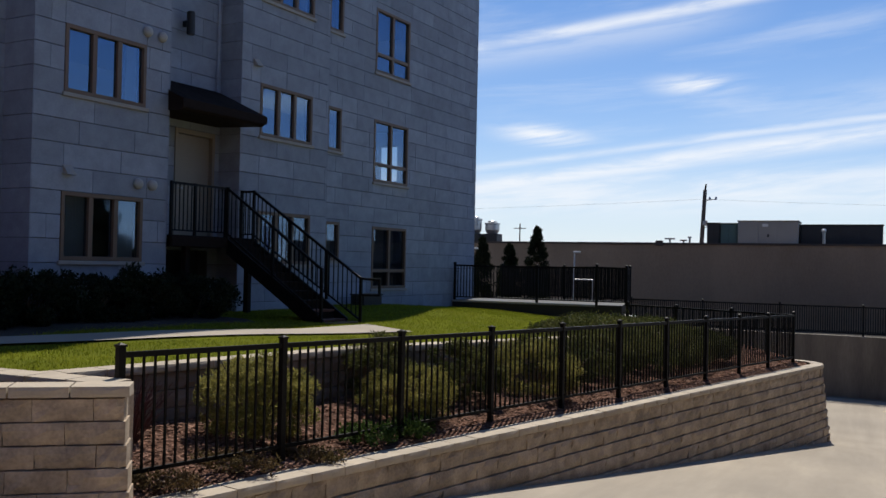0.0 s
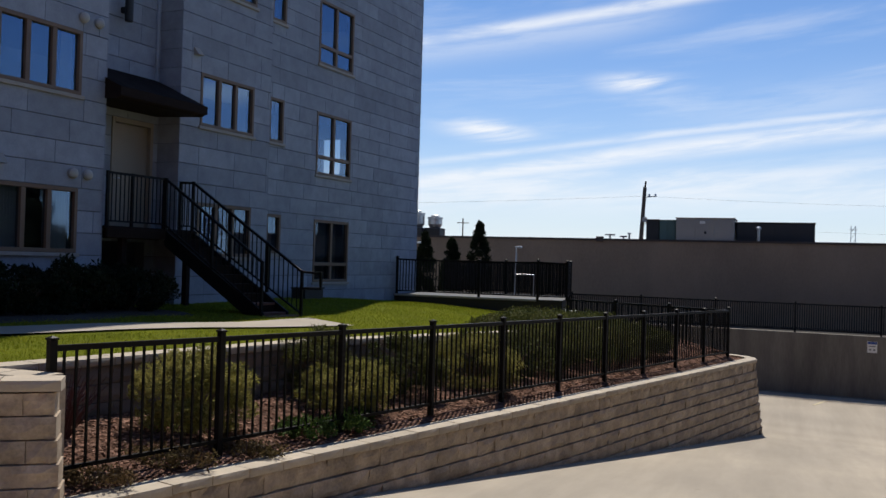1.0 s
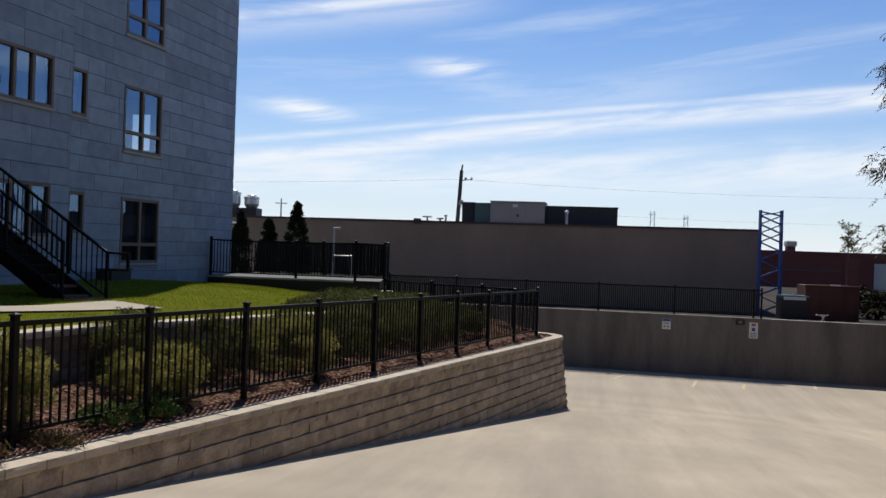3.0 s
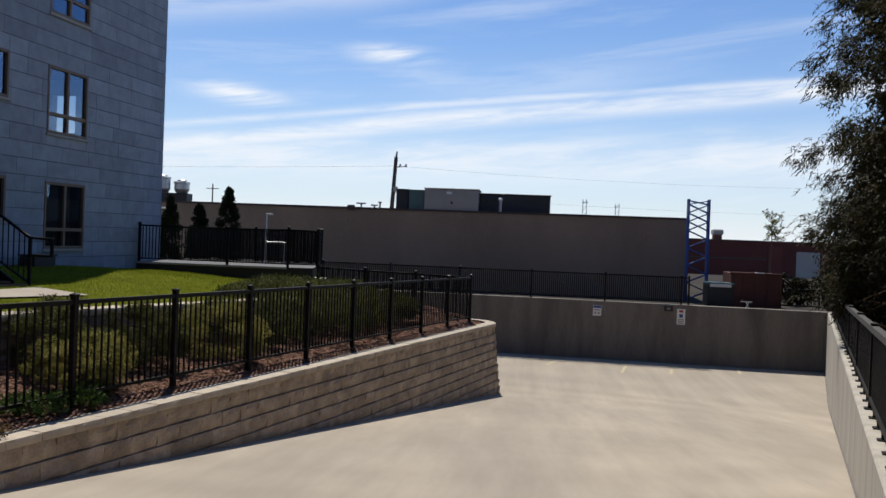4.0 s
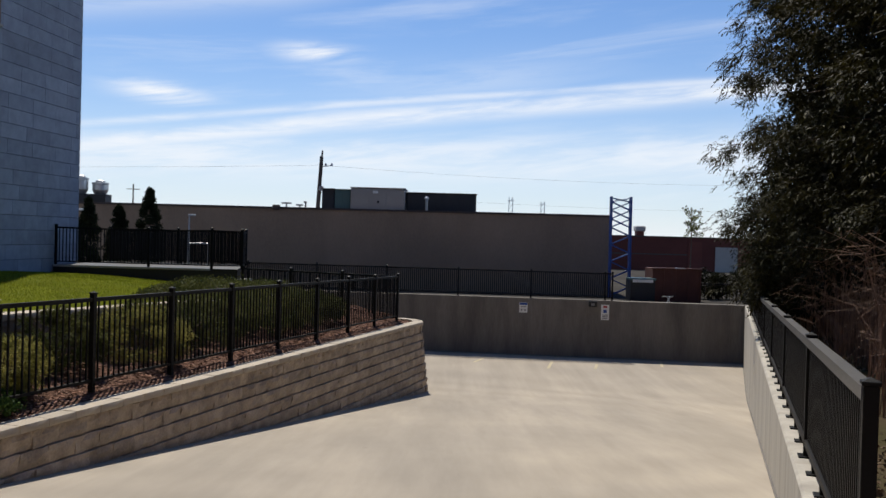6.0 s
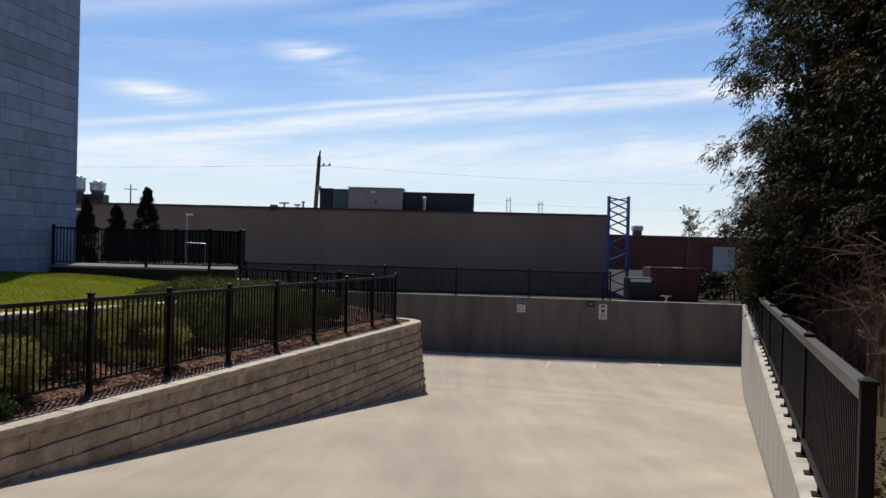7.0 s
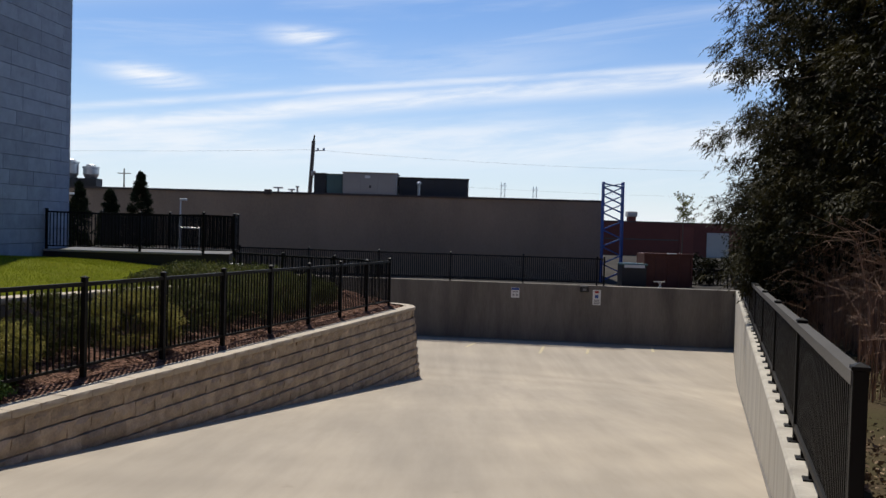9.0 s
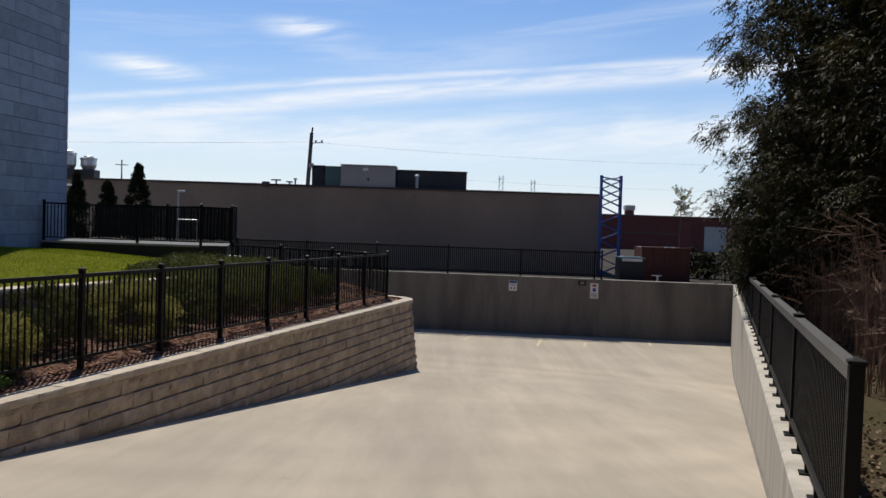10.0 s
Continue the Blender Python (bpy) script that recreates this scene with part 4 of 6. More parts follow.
# windows
def window(kind, s0, s1, z0, z1, off):
    """A window unit: the frame with its mullions, sill, panes and what hangs behind."""
    y0, y1 = -off - 0.035, -off + 0.09
    fw = 0.072
    bm = bmesh.new()
    loops = []
    for inset, y in ((0, y0 + .006), (.006, y0), (fw - .006, y0), (fw, y0 + .006), (fw, y1), (0, y1)):
        loops.append([bm.verts.new((x, y, z)) for x, z in ((s0 + inset, z0 + inset), (s1 - inset, z0 + inset), (s1 - inset, z1 - inset), (s0 + inset, z1 - inset))])
    for q in range(6):
        la, lb = loops[q], loops[(q + 1) % 6]
        for i in range(4):
            bm.faces.new((la[i], la[(i + 1) % 4], lb[(i + 1) % 4], lb[i]))
    bmesh.ops.recalc_face_normals(bm, faces=bm.faces)
    frame_ob = part("window", bm, FRAME, apartment)
    n = {"three": 3, "two": 2, "one": 1}[kind]
    w = (s1 - s0 - 2 * fw)
    mull = 0.095
    xs = [s0 + fw + i * w / n for i in range(n + 1)]
    for i in range(1, n):
        part("mullion", box(xs[i] - mull / 2, xs[i] + mull / 2, y0 + 0.01, y1 - .004, z0 + fw - .003, z1 - fw + .003, 0.005), FRAME, frame_ob)
    zsplit = []
    if kind == "two":
        zc = z0 + (z1 - z0) * 0.29
        part("crossbar", box(s0 + fw - .003, s1 - fw + .003, y0 + 0.014, y1 - .008, zc - 0.045, zc + 0.045, 0.005), FRAME, frame_ob)
        zsplit = [zc]
    bm = bmesh.new()
    add_box(bm, s0 - 0.05, s1 + 0.05, y0 - 0.035, -off + 0.02, z0 - 0.075, z0 - 0.004, 0.008)
    part("sill", bm, SILL, frame_ob)
    for i in range(n):
        a = xs[i] + (mull / 2 if i else 0)
        b = xs[i + 1] - (mull / 2 if i < n - 1 else 0)
        levels = [z0 + fw] + zsplit + [z1 - fw]
        for k in range(len(levels) - 1):
            lo_, hi_ = levels[k] + (0.045 if k else 0), levels[k + 1] - (0.045 if k < len(levels) - 2 else 0)
            p = part("pane", box(a, b, -off + 0.030, -off + 0.036, lo_, hi_), GLASS if z0 > 2.5 else GLASS_SCREEN, frame_ob)
            p.visible_shadow = False
    return frame_ob, xs, fw


hang = random.Random(11)
for s0, s1, off, holes in SECTIONS:
    for kind, a, b, c, d_ in holes:
        if kind in ("door", "void"):
            continue
        frame_ob, xs, fw = window(kind, a, b, c, d_, off)
        # drawn curtains and blinds inside
        if kind == "three":
            spans = [(xs[0], xs[0] + 0.14), (xs[2] + 0.28, xs[3])]
            if c < 2:
                spans = [(xs[0], xs[1]), (xs[2], xs[3])]
            if s0 > -7:
                spans = [(xs[2] + 0.2, xs[3])] if c > 2 else [(xs[0], xs[3])]
        elif kind == "two":
            spans = [(xs[0] + 0.05, xs[0] + 0.22)] if c > 2 else [(xs[0] + 0.3, xs[1]), (xs[1] + 0.06, xs[2] - 0.3)]
        else:
            spans = []
        for p0, p1 in spans:
            bm = bmesh.new()
            m = max(4, int((p1 - p0) / 0.03))
            lo_ = [bm.verts.new((p0 + (p1 - p0) * i / m, -off + 0.17 + (0.018 if i % 2 else -0.018), c + 0.05)) for i in range(m + 1)]
            hi_ = [bm.verts.new((p0 + (p1 - p0) * i / m, -off + 0.17 + (0.012 if i % 2 else -0.012), d_ - 0.06)) for i in range(m + 1)]
            for i in range(m):
                bm.faces.new((lo_[i], lo_[i + 1], hi_[i + 1], hi_[i]))
            part("curtain", bm, CURTAIN if c > 2 or s0 < -7 else DRAPE, frame_ob, "pale drawn curtain" if c > 2 or s0 < -7 else "brown drawn curtain")

# entrance door in the recess
bm = bmesh.new()
for x0, x1, z0, z1 in ((-7.88, -7.80, 1.98, 4.24), (-6.80, -6.72, 1.98, 4.24), (-7.80, -6.80, 4.14, 4.24)):
    add_box(bm, x0, x1, 0.16, 0.36, z0, z1, 0.006)
door = part("door", bm, DOOR, apartment, "beige painted entrance door")
bm = box(-7.79, -6.81, 0.25, 0.30, 2.0, 4.13, 0.004)
leaf = part("door_leaf", bm, DOOR, door)
bm = tube((-7.70, 0.25, 3.0), (-7.70, 0.18, 3.0), 0.012)
add_tube(bm, (-7.70, 0.19, 3.0), (-7.58, 0.19, 3.0), 0.011)
part("handle", bm, GALV, door)

# downpipes
for s, y in ((-6.70, 0.15), (-13.2, -0.07)):
    bm = bmesh.new()
    add_tube(bm, (s, y, 4.9 if s > -7 else 0.5), (s, y, TOP), 0.035, n=10)
    for z in (5.5, 7.5, 9.5):
        add_box(bm, s - .06, s + .06, y - .02, y + .06, z, z + .03)
    part("downpipe", bm, PANEL, apartment, "painted metal downpipe")


# round vent caps and hooded vents
def vent(s, z, off, hood=False):
    if hood:
        bm = bmesh.new()
        vs = [bm.verts.new(v) for v in ((s - .09, -off, z + .13), (s + .09, -off, z + .13), (s + .09, -off - .15, z - .05), (s - .09, -off - .15, z - .05),
                                        (s - .09, -off, z - .05), (s + .09, -off, z - .05))]
        for q in ((0, 1, 2, 3), (3, 2, 5, 4), (0, 3, 4), (1, 5, 2), (0, 4, 5, 1)):
            bm.faces.new([vs[i] for i in q])
        bmesh.ops.recalc_face_normals(bm, faces=bm.faces)
        part("vent_hood", bm, SILL, apartment, "small painted metal vent hood")
    else:
        bm = lathe([(0.10, 0), (0.10, 0.05), (0.088, 0.08), (0.05, 0.10), (0.012, 0.105)], 18, Matrix.Translation((s, -off, z)) @ Matrix.Rotation(radians(90), 4, 'X'))
        part("vent_cap", bm, VENT_TAN, apartment, "round pale plastic vent cap", smooth=True)


for s, z in ((-9.58, 5.72), (-9.22, 5.70), (-9.72, 2.88), (-9.38, 2.88)):
    vent(s, z, 0.765)
for s, z, off in ((-11.5, 5.92, 0.765), (-11.25, 2.95, 0.765), (-6.12, 5.85, 0.415)):
    vent(s, z, off, True)
# wall lamp over the canopy
e = thing("wall_lamp", FAC_M @ Matrix.Translation((-7.70, 0.185, 6.42)), "black cylinder wall lamp on the facade", "lamp")
part("body", lathe([(0.075, -0.24), (0.085, -0.22), (0.085, 0.22), (0.075, 0.24)], 18, Matrix.Translation((0, -0.19, 0))), CHARCOAL, e, smooth=False)
part("bracket", box(-.05, .05, -.12, 0.0, -.06, .06, .006), CHARCOAL, e)

# ---- canopy over the entrance ----
canopy = thing("door_canopy", FAC_M @ Matrix.Translation((-0.05, 0, 0.10)), "small dark shingled canopy over the entrance", "canopy")
c0, c1 = -8.96, -6.62
bm = bmesh.new()
prof = [(-0.16, 5.05), (1.16, 4.45), (1.16, 4.27), (1.08, 4.24), (-0.16, 4.30)]     # off, z
A = [bm.verts.new((c0, -o, z)) for o, z in prof]
B = [bm.verts.new((c1, -o, z)) for o, z in prof]
for i in range(5):
    j = (i + 1) % 5
    bm.faces.new((A[i], A[j], B[j], B[i]))
bm.faces.new(A[::-1])
bm.faces.new(B)
bmesh.ops.recalc_face_normals(bm, faces=bm.faces)
part("canopy_body", bm, DARKWOOD, canopy)
slope = Vector((0, -1.32, -0.60))
for r in range(8):
    bm = bmesh.new()
    f = r / 8
    y, z = 0.16 - 1.32 * f, 5.05 - 0.60 * f
    x = c0 - 0.02
    while x < c1 + 0.02:
        w = min(rng.uniform(0.22, 0.32), c1 + 0.03 - x)
        vs = add_box(bm, x, x + w - 0.006, 0, 0.2, 0, 0.012)
        m = Matrix.Translation((0, y, z + 0.008)) @ Matrix.Rotation(math.atan2(-0.60, -1.32) + math.pi, 4, 'X')
        for v in vs:
            v.co = Vector((v.co.x, y - (v.co.y) * 0.91 - 0.0, z + 0.010 + v.co.z - v.co.y * 0.414))
        x += w
    bmesh.ops.recalc_face_normals(bm, faces=bm.faces)
    part("shingle_course", bm, SHINGLE, canopy)
part("fascia", box(c0 - .02, c1 + .06, -1.19, -1.163, 4.29, 4.46, .004), DARKWOOD, canopy)

# ---- entrance stair ----
stair = thing("entrance_stair", FAC_M @ Matrix.Translation((-7.4, -0.8, 0.3)), "dark steel and timber entrance stair with landing and railings", "staircase")
SO = Vector((-7.4, -0.8, 0.3))


def sp(name, bm, mat=BLACK, parent=None, label=""):
    """A stair part, given in the facade's own axes."""
    bm.transform(Matrix.Translation(-SO))
    return part(name, bm, mat, parent or stair, label)


LAND = 1.98
for i in range(9):
    x0 = -8.93 + i * 0.272
    sp("deck_board", box(x0, x0 + 0.266, -0.86, 0.17, LAND - 0.04, LAND, 0.003), DARKWOOD)
sp("fascia", box(-8.95, -6.48, -0.90, -0.862, LAND - 0.22, LAND - 0.02, .003), DARKWOOD)
sp("joist", box(-8.9, -6.5, -0.855, -0.77, LAND - 0.22, LAND - 0.045), DARKWOOD)
sp("joist", box(-8.9, -6.5, 0.05, 0.14, LAND - 0.22, LAND - 0.045), DARKWOOD)
for x in (-8.42, -6.60):
    sp("support_post", box(x - .06, x + .06, -0.80, -0.68, 0.2, LAND - 0.22, .005), DARKWOOD)
FOOT = 0.22
N_ST, RISE, RUN = 10, (LAND - FOOT) / 10, 0.268
SL, SR = -7.42, -6.56
for i in range(1, N_ST):
    z = LAND - RISE * i
    y0 = -0.88 - RUN * (i - 1)
    sp("tread", box(SL + .05, SR - .05, y0 - RUN - 0.02, y0, z - 0.045, z, .004), DARKWOOD if i < N_ST - 2 else STEP)
    sp("riser", box(SL + .05, SR - .05, y0 - 0.004, y0 + 0.016, z - 0.045, z + RISE - 0.046), DARKWOOD)
yb = -0.88 - RUN * (N_ST - 1)
sp("riser", box(SL + .05, SR - .05, yb - 0.02, yb, FOOT - 0.04, FOOT + RISE - 0.045), STEP)
sp("bottom_step", box(SL - .03, SR + .03, yb - 0.36, yb - 0.062, FOOT - 0.06, FOOT + 0.13, .008), STEP, label="reddish-brown timber bottom step, toned as sunlit")
for x in (SL, SR - .05):
    bm = bmesh.new()
    side = [(-0.87, LAND - 0.02), (yb - 0.05, FOOT + RISE * 1.05), (yb - 0.05, FOOT - 0.03), (yb + 0.12, FOOT - 0.03), (-0.87, LAND - 0.34)]
    a = [bm.verts.new((x, y, z)) for y, z in side]
    b = [bm.verts.new((x + .05, y, z)) for y, z in side]
    bm.faces.new(a)
    bm.faces.new(b[::-1])
    for i in range(5):
        j = (i + 1) % 5
        bm.faces.new((a[i], b[i], b[j], a[j]))
    bmesh.ops.recalc_face_normals(bm, faces=bm.faces)
    sp("stringer", bm, BLACK)
# landing guard
RT = 2.98


def guard(name, a, b, za, zb, base_a, base_b, posts, gap=0.11):
    """A railing panel from plan point a to b with its top and bottom rails and pickets."""
    A, B = Vector((*a, za)), Vector((*b, zb))
    C, D = Vector((*a, base_a)), Vector((*b, base_b))
    r = sp(name, bar_bm(A, B, 0.05, 0.045))
    sp("bottom_rail", bar_bm(C, D, 0.035, 0.03))
    n = max(2, round((B - A).to_2d().length / gap))
    bm = bmesh.new()
    for i in range(1, n):
        f = i / n
        sp("picket", bar_bm(C.lerp(D, f), A.lerp(B, f), 0.016, 0.016))
    bm.free()
    for f in posts:
        sp("rail_post", bar_bm(C.lerp(D, f) - Vector((0, 0, 0.12)), A.lerp(B, f) + Vector((0, 0, 0.03)), 0.05, 0.05))


guard("top_rail", (-8.92, -0.83), (-7.42, -0.83), RT, RT, LAND + 0.09, LAND + 0.09, (0.0, 0.42, 1.0))
LEN = RUN * (N_ST - 1)
guard("stair_rail", (SL + .025, -0.86), (SL + .025, -0.86 - LEN - 0.02), RT, 1.37, LAND + 0.08, FOOT + 0.22, (0.0, 0.5, 1.0))
guard("top_rail", (SR - .025, -0.52), (SR - .025, -0.86), RT, RT, LAND + 0.09, LAND + 0.09, (0.0, 1.0))
guard("stair_rail", (SR - .025, -0.86), (SR - .025, -0.86 - LEN - 0.38), RT, 1.20, LAND + 0.08, FOOT + 0.16, (0.36, 0.7, 1.0))
sp("handrail", bar_bm((SR - .025, -0.86 - LEN - 0.38, 1.20), (SR - .025, -0.86 - LEN - 0.84, 1.18), 0.045, 0.045))
sp("handrail", bar_bm((SR - .025, -0.86 - LEN - 0.82, 1.18), (SR - .025, -0.86 - LEN - 0.82, 0.88), 0.045, 0.045))
sp("handrail", bar_bm((SR - .025, -0.86 - LEN - 0.38, 0.88), (SR - .025, -0.86 - LEN - 0.84, 0.88), 0.04, 0.04))

x, y = fac(-1.75, 0.55)
e = thing("utility_box", FAC_M @ Matrix.Translation((-1.75, -0.55, lawn_z(x, y) - 0.02)), "low dark metal utility box beside the facade", "utility box")
part("body", box(-.42, .42, -.2, .2, 0, .27, .01), CHARCOAL, e)
part("lid", box(-.45, .45, -.23, .23, .27, .31, .008), CHARCOAL, e)

# ---- raised platform at the building's corner ----
platform = thing("platform", Matrix.Translation((-9.2, 28.6, 0.0)), "raised dark platform with charcoal skirt beside the building", "platform")
PLAT = [(-2.52, -1.96), (2.90, -1.94), (2.2, 2.0), (-2.45, 2.0)]
part("slab", prism(PLAT, 0.36, 0.42), CHARCOAL, platform)
part("deck_edge", box(-2.5, 2.1, -1.985, -1.962, 0.365, 0.425, 0.004), SILL, platform, "pale concrete deck edge")
part("skirt", prism([(x * .995, y * .99) for x, y in PLAT], -0.75, 0.36), CHARCOAL, platform)
fence("platform_fence", [(-11.66, 26.72, 0.42, 1.58), (-8.93, 26.71, 0.42, 1.55), (-7.08, 26.70, 0.42, 1.60)], "black metal guard fence along the platform edge", gap=0.10, post=0.07, picket=0.024)
fence("platform_fence", [(-7.08, 26.70, 0.42, 1.60), (-6.24, 26.92, 0.42, 1.58), (-6.85, 30.0, 0.42, 1.58)], "black metal guard fence turning along the platform side", gap=0.06, post=0.07, picket=0.032, skip_posts=(0,))
fence("platform_fence", [(-11.45, 30.45, 0.42, 1.58), (-9.2, 30.45, 0.42, 1.58), (-6.92, 30.4, 0.42, 1.58)], "close-set black metal fence along the platform's rear", gap=0.046, post=0.07, picket=0.032)
for x, y, h, arm, name, label in ((-8.72, 30.0, 2.05, 0.2, "light_post", "slim white light post beside the platform"), (-12.5, 30.2, 2.14, 0.2, "light_post", "slim white light post near the building corner")):
    e = thing(name, Matrix.Translation((x, y, 0.38 if x > -11 else -0.66)), label, "light post", "light posts by the platform")
    h = h + (0.0 if x > -11 else 1.04)
    part("pole", tube((0, 0, -0.02), (0, 0, h - 0.38), 0.03, 0.025, 10), WHITE, e)
    bm = box(-0.03, arm, -0.05, 0.05, h - 0.43, h - 0.36, 0.015)
    part("lamp_head", bm, WHITE, e)
e = thing("handrail", Matrix.Translation((-8.5, 29.9, 0.38)), "low pale steel handrail on the platform", "handrail")
bm = tube((-.2, 0, .73), (.45, 0, .73), 0.02)
add_tube(bm, (.45, 0, .73), (.45, 0, 0), 0.02)
part("rail", bm, GALV, e)
e = thing("pipe_rail", Matrix.Translation((-6.3, 26.9, -0.4)), "low white pipe frame beside the platform", "rail")
for a, b in (((-.9, 0, .52), (.35, 0, .52)), ((.12, 0, 0), (.12, 0, .52)), ((.32, 0, 0), (.32, 0, .52)), ((-.85, 0, 0), (-.85, 0, .52))):
    part("pipe", tube(a, b, 0.03), WHITE, e)

# ---- neighbouring buildings ----
# laid out in a plan of their own, which NEAR sets to true size round the eye
NEAR = Matrix.Translation(EYE) @ Matrix.Scale(0.8, 4) @ Matrix.Translation((-EYE[0], -EYE[1], -EYE[2]))
beige = thing("warehouse", NEAR @ Matrix.Translation((-10, 48, -0.7)), "long low beige stucco warehouse with dark roof coping", "building")
BF0, BF1 = Vector((-32.0, 48.6)), Vector((7.87, 47.0))


def rel(bm, o):
    bm.transform(Matrix.Translation((-o[0], -o[1], -o[2])))
    return bm


BO = (-10, 48, -0.7)
nseg = 2
for i in range(nseg):
    a, b = BF0.lerp(BF1, i / nseg), BF0.lerp(BF1, (i + 1) / nseg)
    part("wall", rel(prism([(a.x, a.y), (b.x, b.y), (b.x, b.y + 0.3), (a.x, a.y + 0.3)], -1.25, 2.80), BO), STUCCO, beige)
part("wall", rel(prism([(-31.9, 48.75), (7.7, 47.15), (7.7, 75), (-31.9, 75)], -1.25, 2.6), BO), STUCCO, beige)
part("wall", rel(prism([(7.72, 47.0), (8.0, 47.0), (9.0, 75), (8.7, 75)], -1.25, 2.80), BO), STUCCO, beige)
part("coping", rel(prism([(-32.1, 48.53), (8.0, 46.93), (8.05, 47.3), (-32.1, 48.95)], 2.80, 2.90), BO), COPING, beige)
part("roof", rel(prism([(-31.8, 49.0), (7.9, 47.35), (8.9, 75), (-31.8, 75)], 2.6, 2.66), BO), COPING, beige)
part("gutter_outlet", rel(box(-9.5, -9.15, 47.45, 47.8, 2.74, 3.0, .02), BO), COPING, beige)


# rooftop plant
def roof_unit(name, x0, x1, y0, y1, z1, mat, label, ribs=True, hood=False):
    e = thing(name, NEAR @ Matrix.Translation(((x0 + x1) / 2, y0, 2.66)), label, "rooftop unit", "units on the warehouse roof")
    w, d_, h = x1 - x0, y1 - y0, z1 - 2.66
    part("casing", box(-w / 2, w / 2, 0, d_, 0.1, h, .03), mat, e)
    part("curb", box(-w / 2 + .08, w / 2 - .08, .08, d_ - .08, -0.05, 0.1), UNIT_DARK, e)
    part("lid", box(-w / 2 - .04, w / 2 + .04, -.04, d_ + .04, h, h + .05, .01), mat, e)
    if ribs:
        n = max(2, round(w / 0.95))
        for i in range(n):
            a = -w / 2 + .06 + (w - .12) * i / n
            part("access_panel", box(a + .02, a + (w - .12) / n - .02, -.02, 0, .18, h - .08, .006), mat, e)
    if hood:
        part("plate", box(-.25, .02, -.035, -.02, h - .26, h - .12), WHITE, e)
        part("latch", box(-.02, .08, -.035, -.02, h * .42, h * .52), UNIT_DARK, e)
    return e


roof_unit("air_handler", -7.0, -6.35, 47.9, 49.8, 3.89, UNIT_DARK, "dark end section of a rooftop air handler")
roof_unit("air_handler", -6.33, -5.5, 47.9, 49.8, 3.87, UNIT_GREEN, "green painted rooftop air handler section")
roof_unit("air_handler", -5.47, -2.66, 47.6, 50.0, 3.98, UNIT_GREY, "large grey rooftop air handler with access panels", hood=True)
roof_unit("air_handler", -2.6, 1.07, 48.3, 50.5, 3.82, UNIT_DARK, "long black rooftop unit")
e = thing("vent_pipe", NEAR @ Matrix.Translation((-1.52, 47.75, 2.66)), "short galvanised roof vent pipe with cap", "vent pipe")
part("pipe", tube((0, 0, 0), (0, 0, .86), .075, n=12), GALV, e)
part("cap", lathe([(.13, .84), (.13, .9), (.05, .98), (.01, .98)], 14), GALV, e)
for x, yy, zt in ((-20.4, 49.6, 4.35), (-19.45, 50.0, 4.12)):
    e = thing("exhaust_fan", NEAR @ Matrix.Translation((x, yy, 2.66)), "galvanised mushroom exhaust fan on a dark curb", "exhaust fan", "fans on the warehouse roof")
    part("curb", box(-.46, .46, -.46, .46, 0, .72, .02), UNIT_DARK, e)
    h = zt - 2.66
    part("housing", lathe([(.3, .72), (.34, .78), (.42, .95), (.42, h - .22), (.36, h - .2)], 18), GALV, e, smooth=False)
    part("cap", lathe([(.45, h - .2), (.45, h - .1), (.26, h - .08), (.26, h), (.22, h + .02)], 18), GALV, e)
# small clutter on the parapet
for x, h, w in ((-8.9, .3, .5), (-8.2, .22, .35), (-7.9, .38, .16)):
    e = thing("roof_vent", NEAR @ Matrix.Translation((x, 48.2, 2.66)), "small rooftop vent beside the parapet", "roof vent", "small vents on the warehouse roof")
    part("stack", tube((0, 0, 0), (0, 0, .2 + h), .05), GALV, e)
    part("hood", box(-w / 2, w / 2, -.12, .12, .2 + h - .08, .2 + h, .01), GALV, e)

# utility pole behind the warehouse
e = thing("utility_pole", Matrix.Translation((-9.4, 62, -0.66)), "leaning weathered utility pole with crossarm and insulators", "utility pole")
part("pole", tube((-.12, 0, 0), (.25, 0, 7.45), .17, .12, 12), POLEWOOD, e)
part("crossarm", bar_bm((.1, 0, 6.75), (.95, 0, 6.85), .05, .05), POLEWOOD, e)
part("crossarm", bar_bm((0.1, 0, 5.0), (1.0, 0, 5.02), .04, .04), POLEWOOD, e)
part("top_pin", tube((.25, 0, 7.4), (.31, 0, 7.85), .07, .05), POLEWOOD, e)
for x, z in ((.55, 6.78), (.95, 6.8), (.45, 5.06), (.7, 5.06), (1.05, 5.06)):
    part("insulator", lathe([(.05, 0), (.09, .04), (.05, .1), (.09, .14), (.03, .22)], 10, Matrix.Translation((x, 0, z))), GALV, e)
part("transformer", lathe([(.1, 0), (.16, .03), (.16, .3), (.1, .34)], 12, Matrix.Translation((.32, -.25, 5.1))), UNIT_GREY, e)
e = thing("utility_pole", Matrix.Translation((-60.0, 170, -0.66)), "distant wooden utility pole with crossarm", "utility pole")
part("pole", tube((0, 0, 0), (0, 0, 10.6), .16, .12, 10), POLEWOOD, e)
part("crossarm", bar_bm((-1.2, 0, 9.7), (1.2, 0, 9.7), .12, .14), POLEWOOD, e)


def wire(a, b, sag, r, label):
    bm = bmesh.new()
    a, b = Vector(a), Vector(b)
    last = a
    for i in range(1, 25):
        f = i / 24
        p = a.lerp(b, f) - Vector((0, 0, sag * 4 * f * (1 - f)))
        add_tube(bm, last, p, r, n=5, caps=False)
        last = p
    tagged(part("power_line", bm, CHARCOAL), label, "power line", "overhead lines", "structure")


